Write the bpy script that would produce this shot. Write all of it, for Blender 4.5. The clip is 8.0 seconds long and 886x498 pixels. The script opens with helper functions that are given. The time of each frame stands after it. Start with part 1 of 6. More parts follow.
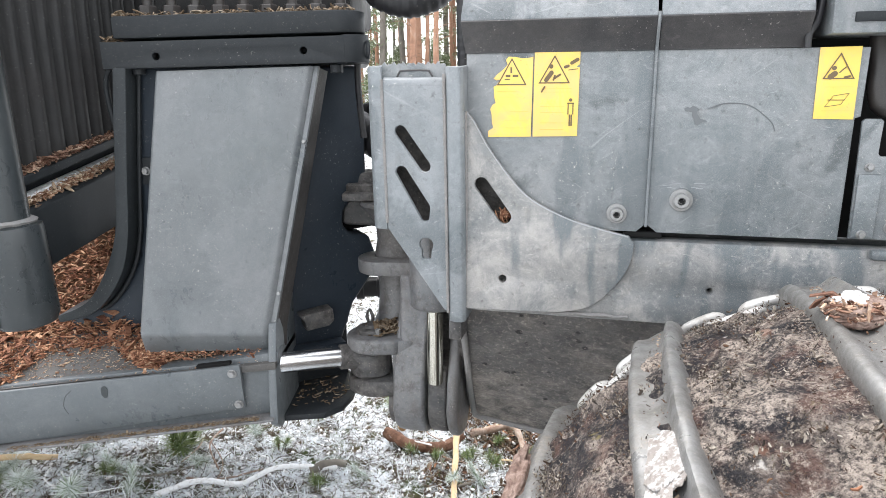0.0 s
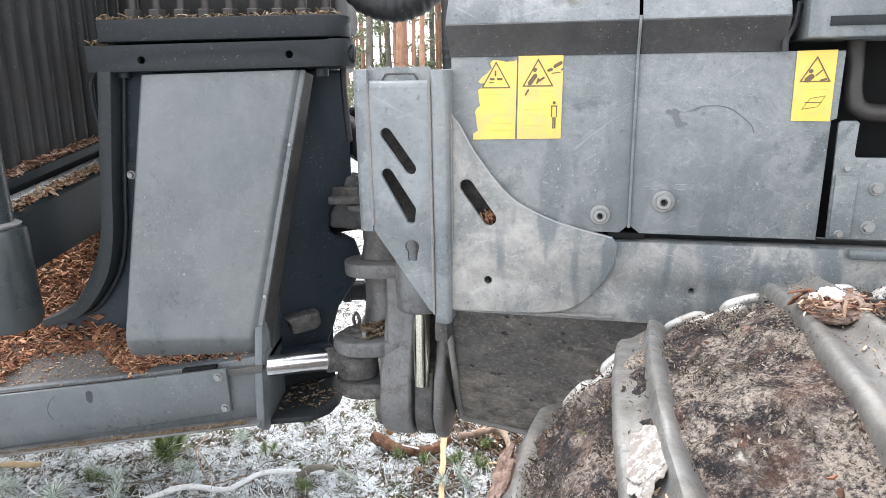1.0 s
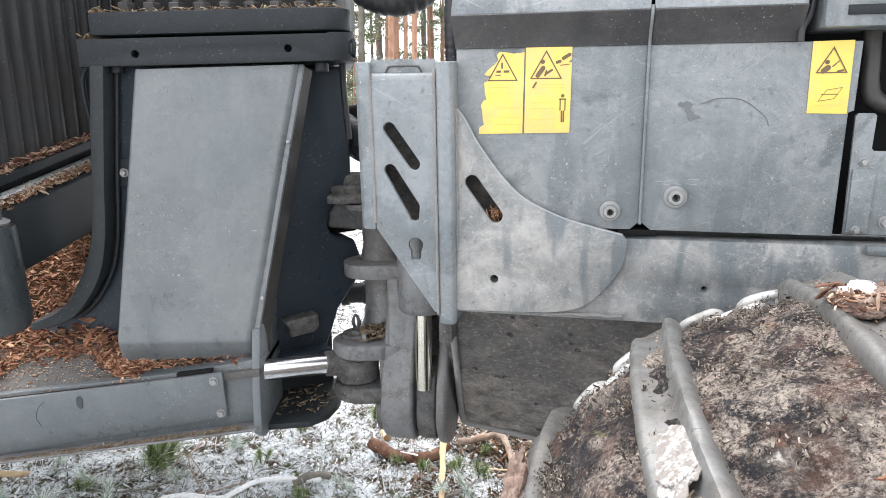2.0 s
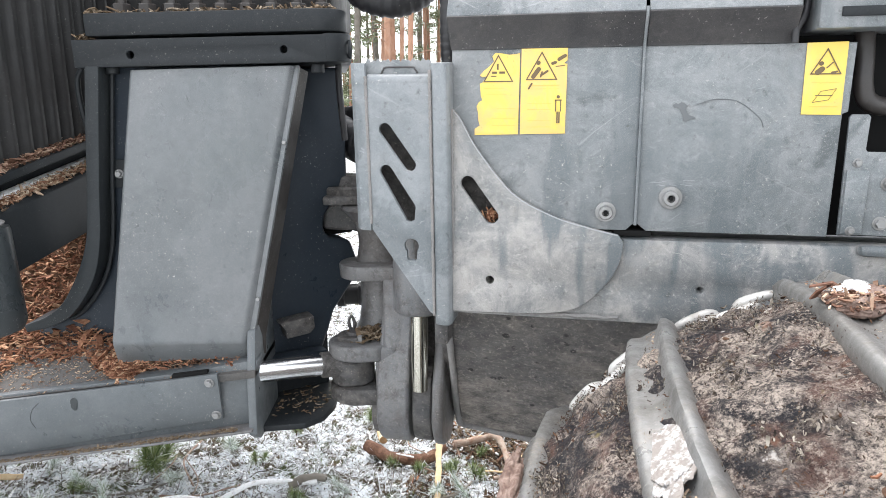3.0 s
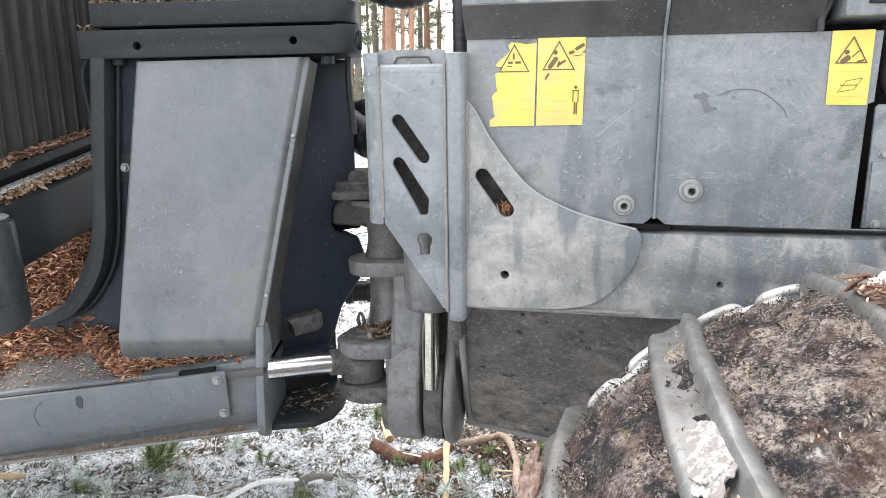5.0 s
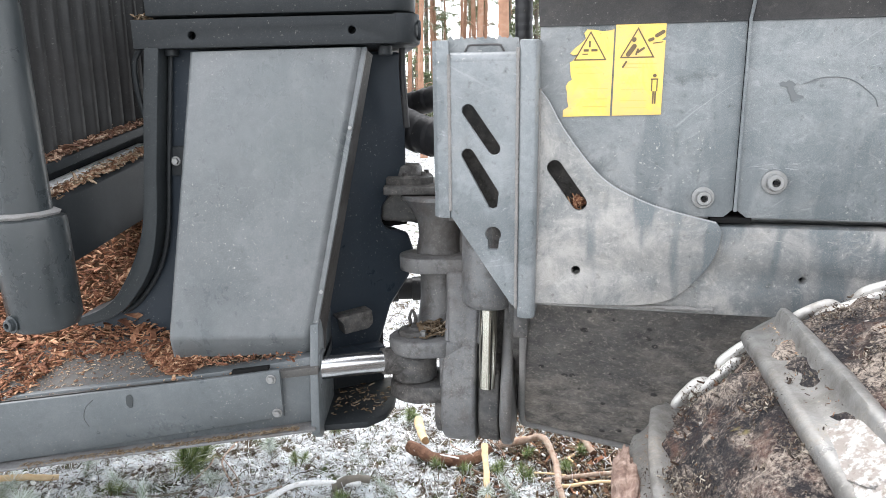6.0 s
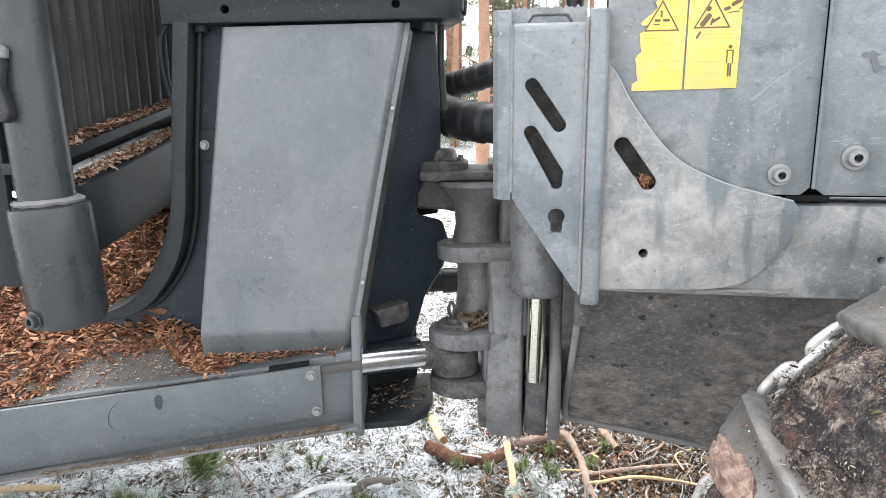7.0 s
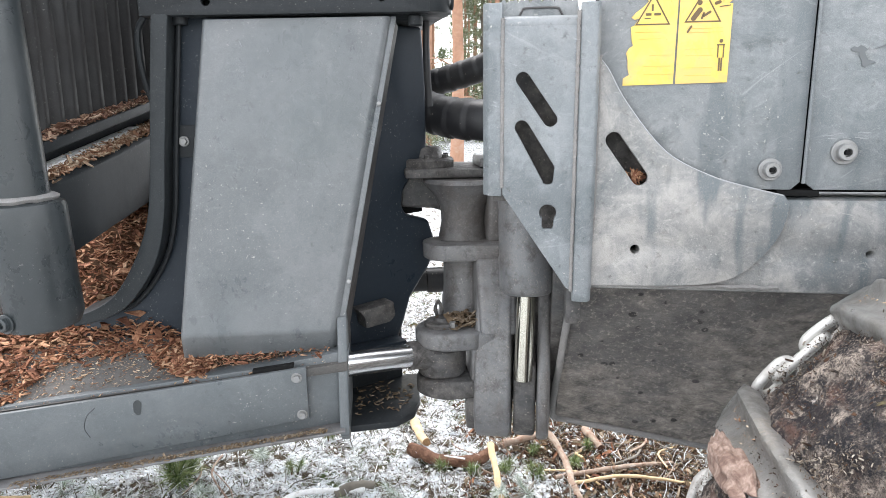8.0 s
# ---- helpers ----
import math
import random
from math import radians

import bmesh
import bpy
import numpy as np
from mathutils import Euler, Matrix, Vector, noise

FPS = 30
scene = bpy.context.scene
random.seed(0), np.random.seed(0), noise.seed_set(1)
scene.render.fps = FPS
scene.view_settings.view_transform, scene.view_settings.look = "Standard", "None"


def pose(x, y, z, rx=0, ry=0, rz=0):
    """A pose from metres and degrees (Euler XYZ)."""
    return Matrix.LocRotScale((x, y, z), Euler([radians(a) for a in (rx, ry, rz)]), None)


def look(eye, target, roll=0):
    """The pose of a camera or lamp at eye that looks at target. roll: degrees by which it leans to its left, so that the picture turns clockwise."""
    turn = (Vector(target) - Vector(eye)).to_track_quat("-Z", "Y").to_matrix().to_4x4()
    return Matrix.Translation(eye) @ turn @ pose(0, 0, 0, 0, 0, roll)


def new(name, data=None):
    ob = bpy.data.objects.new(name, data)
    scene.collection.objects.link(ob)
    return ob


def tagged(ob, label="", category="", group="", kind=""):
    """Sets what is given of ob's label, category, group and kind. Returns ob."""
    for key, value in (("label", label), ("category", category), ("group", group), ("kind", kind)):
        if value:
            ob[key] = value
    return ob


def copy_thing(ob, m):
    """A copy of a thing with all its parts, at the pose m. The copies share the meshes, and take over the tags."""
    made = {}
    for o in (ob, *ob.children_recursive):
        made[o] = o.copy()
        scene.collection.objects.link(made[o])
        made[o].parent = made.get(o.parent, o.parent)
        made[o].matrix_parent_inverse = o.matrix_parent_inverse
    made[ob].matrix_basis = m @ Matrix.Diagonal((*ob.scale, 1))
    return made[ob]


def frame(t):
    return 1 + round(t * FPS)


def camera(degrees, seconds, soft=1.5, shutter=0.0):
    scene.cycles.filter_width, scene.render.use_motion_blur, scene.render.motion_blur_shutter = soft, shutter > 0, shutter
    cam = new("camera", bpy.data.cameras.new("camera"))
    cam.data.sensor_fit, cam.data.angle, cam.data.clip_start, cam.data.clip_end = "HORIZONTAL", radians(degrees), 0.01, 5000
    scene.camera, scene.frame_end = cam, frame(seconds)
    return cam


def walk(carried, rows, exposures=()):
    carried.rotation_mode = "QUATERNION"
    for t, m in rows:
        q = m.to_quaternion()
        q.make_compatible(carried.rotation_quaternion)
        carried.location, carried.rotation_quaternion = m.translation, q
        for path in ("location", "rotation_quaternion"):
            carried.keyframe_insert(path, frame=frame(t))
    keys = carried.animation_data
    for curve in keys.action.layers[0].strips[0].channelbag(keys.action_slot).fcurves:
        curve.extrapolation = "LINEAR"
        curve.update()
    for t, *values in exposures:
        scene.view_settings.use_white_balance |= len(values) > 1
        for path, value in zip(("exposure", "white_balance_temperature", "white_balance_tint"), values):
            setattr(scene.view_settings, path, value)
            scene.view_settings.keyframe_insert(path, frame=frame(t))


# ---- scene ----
cam = camera(66.2, 8.0, soft=0.8)
PATH = [
    (0, (0.022, 0.015, 1.452), (-0.006, 1.957, 0.976), -0.5),
    (0.5, (0.039, 0.001, 1.46), (0.034, 1.945, 0.991), -0.5),
    (1, (0.025, 0.002, 1.445), (0.035, 1.949, 0.986), -0.5),
    (1.5, (-0.004, 0.044, 1.421), (0.019, 1.994, 0.975), -0.5),
    (3, (-0.003, 0.043, 1.411), (0.043, 1.996, 0.98), -0.4),
    (3.5, (-0.006, 0.048, 1.405), (0.04, 2.001, 0.978), -0.4),
    (4, (-0.017, 0.061, 1.394), (0.029, 2.014, 0.965), -0.4),
    (5.3, (-0.049, 0.078, 1.391), (-0.003, 2.031, 0.96), -0.4),
    (5.5, (-0.075, 0.085, 1.38), (-0.039, 2.039, 0.956), -0.5),
    (6, (-0.171, 0.116, 1.367), (-0.134, 2.07, 0.943), -0.4),
    (6.5, (-0.27, 0.167, 1.344), (-0.207, 2.121, 0.923), -0.6),
    (7, (-0.346, 0.197, 1.316), (-0.229, 2.148, 0.897), -0.6),
    (7.5, (-0.383, 0.214, 1.299), (-0.216, 2.163, 0.883), -0.6),
    (8, (-0.378, 0.223, 1.3), (-0.182, 2.17, 0.888), -0.5),
]
walk(cam, [(t, look(eye, target, roll)) for t, eye, target, roll in PATH], [(0, 0.64), (4.2, 0.65), (6, 0.7), (8, 0.72)])

# ---------------------------------------------------------------- light
SKY, SUN = 0.5, 1.35
world = bpy.data.worlds.new("overcast_sky")
scene.world = world
world.use_nodes = True
wn, wl = world.node_tree.nodes, world.node_tree.links
wn.clear()
sky = wn.new("ShaderNodeTexSky")
sky.sky_type, sky.sun_disc = "NISHITA", False
sky.sun_elevation, sky.sun_rotation = radians(66), radians(328)
sky.dust_density, sky.air_density = 1.5, 1.0
hsv = wn.new("ShaderNodeHueSaturation")
hsv.inputs["Saturation"].default_value = 0.2
bg = wn.new("ShaderNodeBackground")
bg.inputs["Strength"].default_value = SKY
wo = wn.new("ShaderNodeOutputWorld")
wl.new(sky.outputs[0], hsv.inputs["Color"])
wl.new(hsv.outputs[0], bg.inputs["Color"])
wl.new(bg.outputs[0], wo.inputs["Surface"])
sun = new("sun", bpy.data.lights.new("sun", "SUN"))
sun.data.energy, sun.data.angle, sun.data.color = SUN, radians(25), (1.0, 0.962, 0.94)
sun.matrix_world = look((-2.1, 4.9, 9.0), (0, 1.5, 0.0))


# ---------------------------------------------------------------- materials
class Mat:
    """A small wrapper that chains nodes of one material."""

    def __init__(self, name, rough=0.6, metal=0.0, spec=0.5):
        self.m = bpy.data.materials.new(name)
        self.m.use_nodes = True
        self.n, self.l = self.m.node_tree.nodes, self.m.node_tree.links
        self.b = self.n["Principled BSDF"]
        self.b.inputs["Roughness"].default_value = rough
        self.b.inputs["Metallic"].default_value = metal
        self.b.inputs["Specular IOR Level"].default_value = spec
        tc = self.n.new("ShaderNodeNewGeometry")
        self.pos = tc.outputs["Position"]
        self.island = tc.outputs["Random Per Island"]

    def stretch(self, x, y, z, turn=0.0):
        mp = self.n.new("ShaderNodeMapping")
        if turn:
            before = self.n.new("ShaderNodeMapping")
            before.inputs["Rotation"].default_value = (0, radians(turn), 0)
            self.l.new(self.pos, before.inputs["Vector"])
        mp.inputs["Scale"].default_value = (x, y, z)
        self.l.new(before.outputs[0] if turn else self.pos, mp.inputs["Vector"])
        return mp.outputs[0]

    def noise(self, scale, detail=6, rough=0.6, vec=None, distort=0.0):
        t = self.n.new("ShaderNodeTexNoise")
        t.inputs["Scale"].default_value, t.inputs["Detail"].default_value = scale, detail
        t.inputs["Roughness"].default_value, t.inputs["Distortion"].default_value = rough, distort
        self.l.new(vec or self.pos, t.inputs["Vector"])
        return t.outputs["Fac"]

    def cells(self, scale, vec=None, feature="F1"):
        t = self.n.new("ShaderNodeTexVoronoi")
        t.feature = feature
        t.inputs["Scale"].default_value = scale
        self.l.new(vec or self.pos, t.inputs["Vector"])
        return t.outputs["Distance"]

    def ramp(self, fac, a, b, va=0.0, vb=1.0):
        r = self.n.new("ShaderNodeMapRange")
        r.inputs["From Min"].default_value, r.inputs["From Max"].default_value = a, b
        r.inputs["To Min"].default_value, r.inputs["To Max"].default_value = va, vb
        self.l.new(fac, r.inputs["Value"])
        return r.outputs[0]

    def colors(self, fac, stops):
        r = self.n.new("ShaderNodeValToRGB")
        e = r.color_ramp.elements
        while len(e) < len(stops):
            e.new(0.5)
        for el, (p, c) in zip(e, stops):
            el.position, el.color = p, (*c, 1)
        self.l.new(fac, r.inputs["Fac"])
        return r.outputs["Color"]

    def mix(self, fac, a, b):
        x = self.n.new("ShaderNodeMix")
        x.data_type = "RGBA"
        for sock, v in ((x.inputs["Factor"], fac), (x.inputs["A"], a), (x.inputs["B"], b)):
            if isinstance(v, (int, float)):
                sock.default_value = v
            elif isinstance(v, tuple):
                sock.default_value = (*v, 1)
            else:
                self.l.new(v, sock)
        return x.outputs["Result"]

    def times(self, a, b, op="MULTIPLY"):
        x = self.n.new("ShaderNodeMath")
        x.operation = op
        for sock, v in zip(x.inputs, (a, b)):
            if isinstance(v, (int, float)):
                sock.default_value = v
            else:
                self.l.new(v, sock)
        return x.outputs[0]

    def color(self, c):
        if isinstance(c, tuple):
            self.b.inputs["Base Color"].default_value = (*c, 1)
        else:
            self.l.new(c, self.b.inputs["Base Color"])
        return self

    def rough(self, f):
        self.l.new(f, self.b.inputs["Roughness"])
        return self

    def bump(self, h, strength=0.3, dist=0.002):
        b = self.n.new("ShaderNodeBump")
        b.inputs["Strength"].default_value, b.inputs["Distance"].default_value = strength, dist
        self.l.new(h, b.inputs["Height"])
        self.l.new(b.outputs[0], self.b.inputs["Normal"])
        return self


def painted(name, base, dust, amount=0.5, speck=0.5, streak=0.4, rough=0.5, smear=0.0, rinse=0.0, matt=0.0, wipe=0.0, grease=0.0):
    """Worn sheet-metal paint: dust clouds, run marks, wiped smears, dried splashes and fine specks."""
    m = Mat(name, rough)
    base, dust = (base[0] * 1.0, base[1], base[2] * 1.01), (dust[0] * 1.03, dust[1], dust[2] * 1.01)
    cloud = m.noise(3.2, 7, 0.62, distort=0.6)
    runs = m.noise(9.0, 5, 0.6, m.stretch(3.0, 3.0, 0.25))
    c = m.mix(m.times(m.ramp(cloud, 0.35, 0.75), amount), base, dust)
    c = m.mix(m.times(m.ramp(runs, 0.5, 0.85), streak * 0.6), c, dust)
    c = m.mix(m.ramp(m.noise(42, 8, 0.75, distort=0.5), 0.42, 0.7, 0.0, 0.35), c, tuple(0.72 * x for x in base))
    if smear:
        sw = m.noise(7.0, 9, 0.72, m.stretch(1.0, 1.0, 1.2), distort=0.9)
        c = m.mix(m.times(m.ramp(sw, 0.47, 0.6), smear), c, tuple(min(1, 1.35 * x) for x in dust))
        hair = m.noise(34, 5, 0.75, m.stretch(1.3, 1.3, 1.6), distort=1.4)
        c = m.mix(m.times(m.ramp(hair, 0.52, 0.68), smear * 0.8), c, tuple(min(1, 1.5 * x) for x in dust))
        c = m.mix(m.times(m.ramp(m.noise(13, 6, 0.7, distort=1.0), 0.55, 0.72), smear * 0.6), c, (0.21, 0.185, 0.15))
    if rinse:
        w = m.noise(4.2, 3, 0.5, m.stretch(2.6, 2.6, 0.5))
        c = m.mix(m.times(m.ramp(w, 0.55, 0.6), rinse), c, (0.112, 0.13, 0.139))
    if wipe:
        w = m.times(m.noise(2.3, 7, 0.6, distort=0.7), m.times(m.noise(30, 4, 0.7), 0.08), "ADD")
        c = m.mix(m.times(m.ramp(w, 0.55, 0.59), wipe), c, tuple(0.62 * x for x in base))
        for turn, far in ((38, 0.74), (-31, 0.75), (12, 0.75)):
            ln = m.noise(9, 4, 0.6, m.stretch(0.6, 1.0, 8.0, turn), distort=1.2)
            c = m.mix(m.times(m.ramp(ln, far - 0.1, far), 0.5 * wipe), c, tuple(min(1, 1.3 * x) for x in dust))
    if grease:
        g = m.noise(26, 9, 0.78, distort=0.3)
        c = m.mix(m.times(m.ramp(g, 0.5, 0.62), grease), c, (0.035, 0.029, 0.025))
        g = m.noise(5.5, 7, 0.7, m.stretch(1.0, 1.0, 0.6))
        c = m.mix(m.times(m.ramp(g, 0.5, 0.62), grease), c, (0.075, 0.062, 0.053))
        c = m.mix(m.times(m.ramp(m.noise(190, 4, 0.75), 0.6, 0.68), grease), c, (0.34, 0.3, 0.26))
    sp = m.times(m.ramp(m.noise(170, 3, 0.6), 0.64, 0.71), m.ramp(m.noise(5, 4, 0.6), 0.42, 0.62))
    c = m.mix(m.times(sp, speck), c, (0.5, 0.48, 0.44))
    grit = m.times(m.ramp(m.noise(420, 2, 0.6), 0.62, 0.72), m.ramp(m.noise(2.4, 4, 0.6), 0.4, 0.65))
    c = m.mix(m.times(grit, speck * 0.8), c, tuple(min(1, 1.7 * x) for x in dust))
    scr = m.noise(22, 5, 0.75, m.stretch(1.0, 1.0, 2.6), distort=1.0)
    c = m.mix(m.times(m.ramp(scr, 0.63, 0.7), speck * 0.5), c, tuple(min(1, 1.5 * x) for x in dust))
    dark = m.noise(60, 3, 0.6)
    c = m.mix(m.times(m.ramp(dark, 0.62, 0.78), speck * 0.6), c, (0.03, 0.028, 0.025))
    fine = m.noise(640, 3, 0.8)
    c = m.mix(m.ramp(fine, 0.52, 0.66, 0, 0.3), c, tuple(0.5 * x for x in base))
    c = m.mix(m.ramp(fine, 0.48, 0.36, 0, 0.25), c, tuple(min(1, 1.5 * x) for x in dust))
    m.color(c)
    wear = m.times(m.times(cloud, 0.6), m.times(m.noise(24, 6, 0.7, m.stretch(1.5, 1.5, 1.0), 0.8), 0.4), "ADD")
    m.rough(m.ramp(wear, 0.36, 0.66, rough - 0.16, rough + 0.22))
    m.bump(m.noise(220, 3, 0.6), 0.15, 0.001)
    if matt:
        m.b.inputs["Specular IOR Level"].default_value = matt
    return m.m


# Same grey as the panel, darkened: shade on the beam is in the colour.
BEAM_SHADED = painted("shaded_grey_paint", (0.082, 0.095, 0.1), (0.15, 0.16, 0.162), 0.6, 0.6, 0.4, 0.38, 0.1, wipe=0.2)
POST = painted("post_paint", (0.024, 0.03, 0.032), (0.052, 0.056, 0.057), 0.5, 0.4, 0.4, 0.34)
REAR = painted("rear_grey_paint", (0.097, 0.11, 0.114), (0.2, 0.208, 0.208), 0.8, 0.6, 0.6, 0.33, 0.05, wipe=0.25)
REAR_DARK = painted("rear_dark_paint", (0.016, 0.019, 0.021), (0.034, 0.036, 0.037), 0.4, 0.18, 0.25, 0.45, matt=0.22)
JAMB = painted("jamb_paint", (0.02, 0.024, 0.026), (0.044, 0.048, 0.049), 0.5, 0.3, 0.4, 0.45, matt=0.22)
DECK = painted("gritty_deck_paint", (0.045, 0.046, 0.045), (0.115, 0.106, 0.094), 0.8, 0.9, 0.3, 0.6, 0.15)
BLUE = painted("casting_blue_grey_paint", (0.021, 0.029, 0.038), (0.042, 0.048, 0.056), 0.4, 0.35, 0.3, 0.42, matt=0.25)
SHEET = painted("dark_sheet_paint", (0.014, 0.0145, 0.0145), (0.045, 0.042, 0.04), 0.6, 0.2, 0.5, 0.6, matt=0.35)
FRONT = painted("front_grey_paint", (0.135, 0.154, 0.16), (0.27, 0.28, 0.277), 0.85, 0.9, 0.6, 0.44, 0.24, 0.6, wipe=0.85)
FRONT_MUD = painted("front_muddy_paint", (0.14, 0.158, 0.165), (0.305, 0.296, 0.274), 0.95, 0.9, 0.6, 0.48, 0.6, 0.9, wipe=0.3)
PLATE = painted("slotted_plate_paint", (0.14, 0.163, 0.172), (0.26, 0.274, 0.276), 0.75, 1.0, 0.5, 0.44, 0.2, 0.5, wipe=0.6)
WELD = painted("weld_bead", (0.17, 0.17, 0.165), (0.28, 0.265, 0.245), 0.8, 0.8, 0.3, 0.7)
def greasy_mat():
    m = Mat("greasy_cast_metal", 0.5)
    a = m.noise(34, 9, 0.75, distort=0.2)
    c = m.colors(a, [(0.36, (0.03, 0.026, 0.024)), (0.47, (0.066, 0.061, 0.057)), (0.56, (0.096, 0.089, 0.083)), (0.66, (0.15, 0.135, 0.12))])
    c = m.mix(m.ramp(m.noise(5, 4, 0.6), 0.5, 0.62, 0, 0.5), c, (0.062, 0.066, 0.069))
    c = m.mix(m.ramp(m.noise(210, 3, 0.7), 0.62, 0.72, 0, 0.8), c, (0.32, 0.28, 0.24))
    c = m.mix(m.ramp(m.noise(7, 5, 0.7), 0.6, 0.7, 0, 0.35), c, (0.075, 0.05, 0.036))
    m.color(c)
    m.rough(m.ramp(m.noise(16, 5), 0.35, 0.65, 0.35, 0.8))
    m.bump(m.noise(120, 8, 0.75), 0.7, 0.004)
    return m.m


GREASY = greasy_mat()
# Grime film, darkened further for the shade under the overhanging fold.
GRIMY_SHADED = painted("grimy_shaded_paint", (0.027, 0.028, 0.03), (0.08, 0.076, 0.072), 0.6, 0.7, 0.3, 0.45, 0.25)
CASTGREY = painted("worn_grey_casting", (0.115, 0.122, 0.128), (0.185, 0.172, 0.155), 0.6, 0.7, 0.5, 0.42, 0.1, grease=0.62)
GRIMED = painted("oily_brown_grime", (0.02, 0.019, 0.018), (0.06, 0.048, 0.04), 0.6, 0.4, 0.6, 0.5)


def belly_mat():
    m = Mat("oily_belly_plate", 0.6)
    a = m.noise(17, 10, 0.82, m.stretch(0.9, 1, 1.5), distort=0.4)
    c = m.colors(a, [(0.36, (0.055, 0.05, 0.047)), (0.46, (0.14, 0.125, 0.112)), (0.55, (0.235, 0.21, 0.185)), (0.66, (0.38, 0.34, 0.295))])
    c = m.mix(m.ramp(m.noise(2.6, 6, 0.65), 0.48, 0.58, 0, 0.7), c, (0.07, 0.068, 0.068))
    c = m.mix(m.times(m.ramp(m.times(m.cells(22), m.times(m.noise(60, 5, 0.7), 0.22), "ADD"), 0.33, 0.28), m.ramp(m.noise(7, 2), 0.49, 0.52)), c, (0.02, 0.018, 0.017))
    c = m.mix(m.ramp(m.noise(90, 6, 0.75), 0.54, 0.68, 0, 0.7), c, (0.4, 0.36, 0.31))
    m.color(c)
    m.rough(m.ramp(m.noise(9, 6, 0.7), 0.4, 0.6, 0.38, 0.75))
    m.bump(m.noise(70, 8, 0.75), 0.8, 0.006)
    return m.m


BELLY = belly_mat()


def bark_mat(name, stops, scale=40, rough=0.9, strength=0.6):
    m = Mat(name, rough, 0, 0.25)
    v = m.times(m.times(m.noise(scale, 8, 0.7, distort=0.6), 0.65), m.times(m.island, 0.35), "ADD")
    m.color(m.colors(v, stops))
    m.bump(m.noise(scale * 4, 6, 0.7), strength, 0.003)
    return m.m


CHIPS = bark_mat("bark_chips", [(0.2, (0.04, 0.022, 0.015)), (0.36, (0.13, 0.055, 0.034)), (0.54, (0.3, 0.14, 0.08)), (0.68, (0.5, 0.31, 0.19)), (0.82, (0.64, 0.5, 0.37))], 60)
CRUMB = bark_mat("bark_crumbs", [(0.25, (0.018, 0.012, 0.009)), (0.5, (0.06, 0.032, 0.02)), (0.75, (0.15, 0.085, 0.05))], 45)
LITTER = bark_mat("dry_needles", [(0.2, (0.05, 0.032, 0.02)), (0.5, (0.17, 0.12, 0.075)), (0.8, (0.42, 0.36, 0.28))], 60)
REDDISH = bark_mat("reddish_bark", [(0.2, (0.07, 0.035, 0.026)), (0.45, (0.2, 0.105, 0.072)), (0.62, (0.4, 0.27, 0.19)), (0.8, (0.62, 0.53, 0.43))], 60)
STRAW = bark_mat("pale_bark_straw", [(0.2, (0.1, 0.045, 0.028)), (0.42, (0.26, 0.14, 0.085)), (0.6, (0.5, 0.38, 0.27)), (0.8, (0.7, 0.63, 0.53))], 60)
CLOD = bark_mat("frosted_brown_mud", [(0.25, (0.05, 0.034, 0.028)), (0.42, (0.16, 0.105, 0.085)), (0.55, (0.33, 0.25, 0.21)), (0.68, (0.64, 0.59, 0.54))], 38, 0.9, 1.0)
FIBRE = bark_mat("grey_moss_fibre", [(0.25, (0.012, 0.011, 0.011)), (0.42, (0.06, 0.045, 0.035)), (0.56, (0.2, 0.165, 0.13)), (0.72, (0.42, 0.38, 0.32))], 60)


def mud_mat():
    m = Mat("packed_forest_debris", 0.9, 0, 0.2)
    flat = m.stretch(1.0, 1.0, 1.6)
    c = m.colors(m.noise(24, 9, 0.78, flat), [(0.38, (0.014, 0.013, 0.014)), (0.46, (0.045, 0.04, 0.04)), (0.54, (0.14, 0.115, 0.102)), (0.62, (0.36, 0.31, 0.27))])
    c = m.mix(m.ramp(m.noise(6, 6, 0.65), 0.5, 0.58, 0, 0.6), c, (0.16, 0.085, 0.066))
    c = m.mix(m.ramp(m.noise(6.5, 8, 0.75, flat), 0.45, 0.53, 0, 0.9), c, (0.022, 0.023, 0.028))
    pale = m.times(m.ramp(m.noise(9, 8, 0.75, flat), 0.5, 0.58), m.ramp(m.noise(150, 6, 0.8), 0.42, 0.55))
    c = m.mix(m.times(pale, 0.95), c, (0.52, 0.44, 0.375))
    c = m.mix(m.times(m.ramp(m.noise(200, 5, 0.8), 0.52, 0.6), m.ramp(m.noise(5, 7, 0.75), 0.46, 0.56, 0.15, 0.95)), c, (0.5, 0.42, 0.355))
    c = m.mix(m.ramp(m.noise(340, 4, 0.8), 0.55, 0.62, 0, 0.7), c, (0.012, 0.011, 0.012))
    c = m.mix(m.ramp(m.noise(13, 4, 0.6), 0.69, 0.74, 0, 0.55), c, (0.26, 0.125, 0.08))
    c = m.mix(m.ramp(m.noise(14.5, 4, 0.6, m.stretch(1.1, 0.9, 1.0)), 0.66, 0.71, 0, 0.7), c, (0.28, 0.235, 0.1))
    c = m.mix(m.ramp(m.noise(17, 5, 0.65), 0.67, 0.71, 0, 0.9), c, (0.66, 0.62, 0.58))
    m.color(c)
    m.bump(m.times(m.noise(150, 6, 0.75), m.times(m.noise(45, 5, 0.7), 1.5), "ADD"), 1.0, 0.012)
    return m.m


MUD = mud_mat()


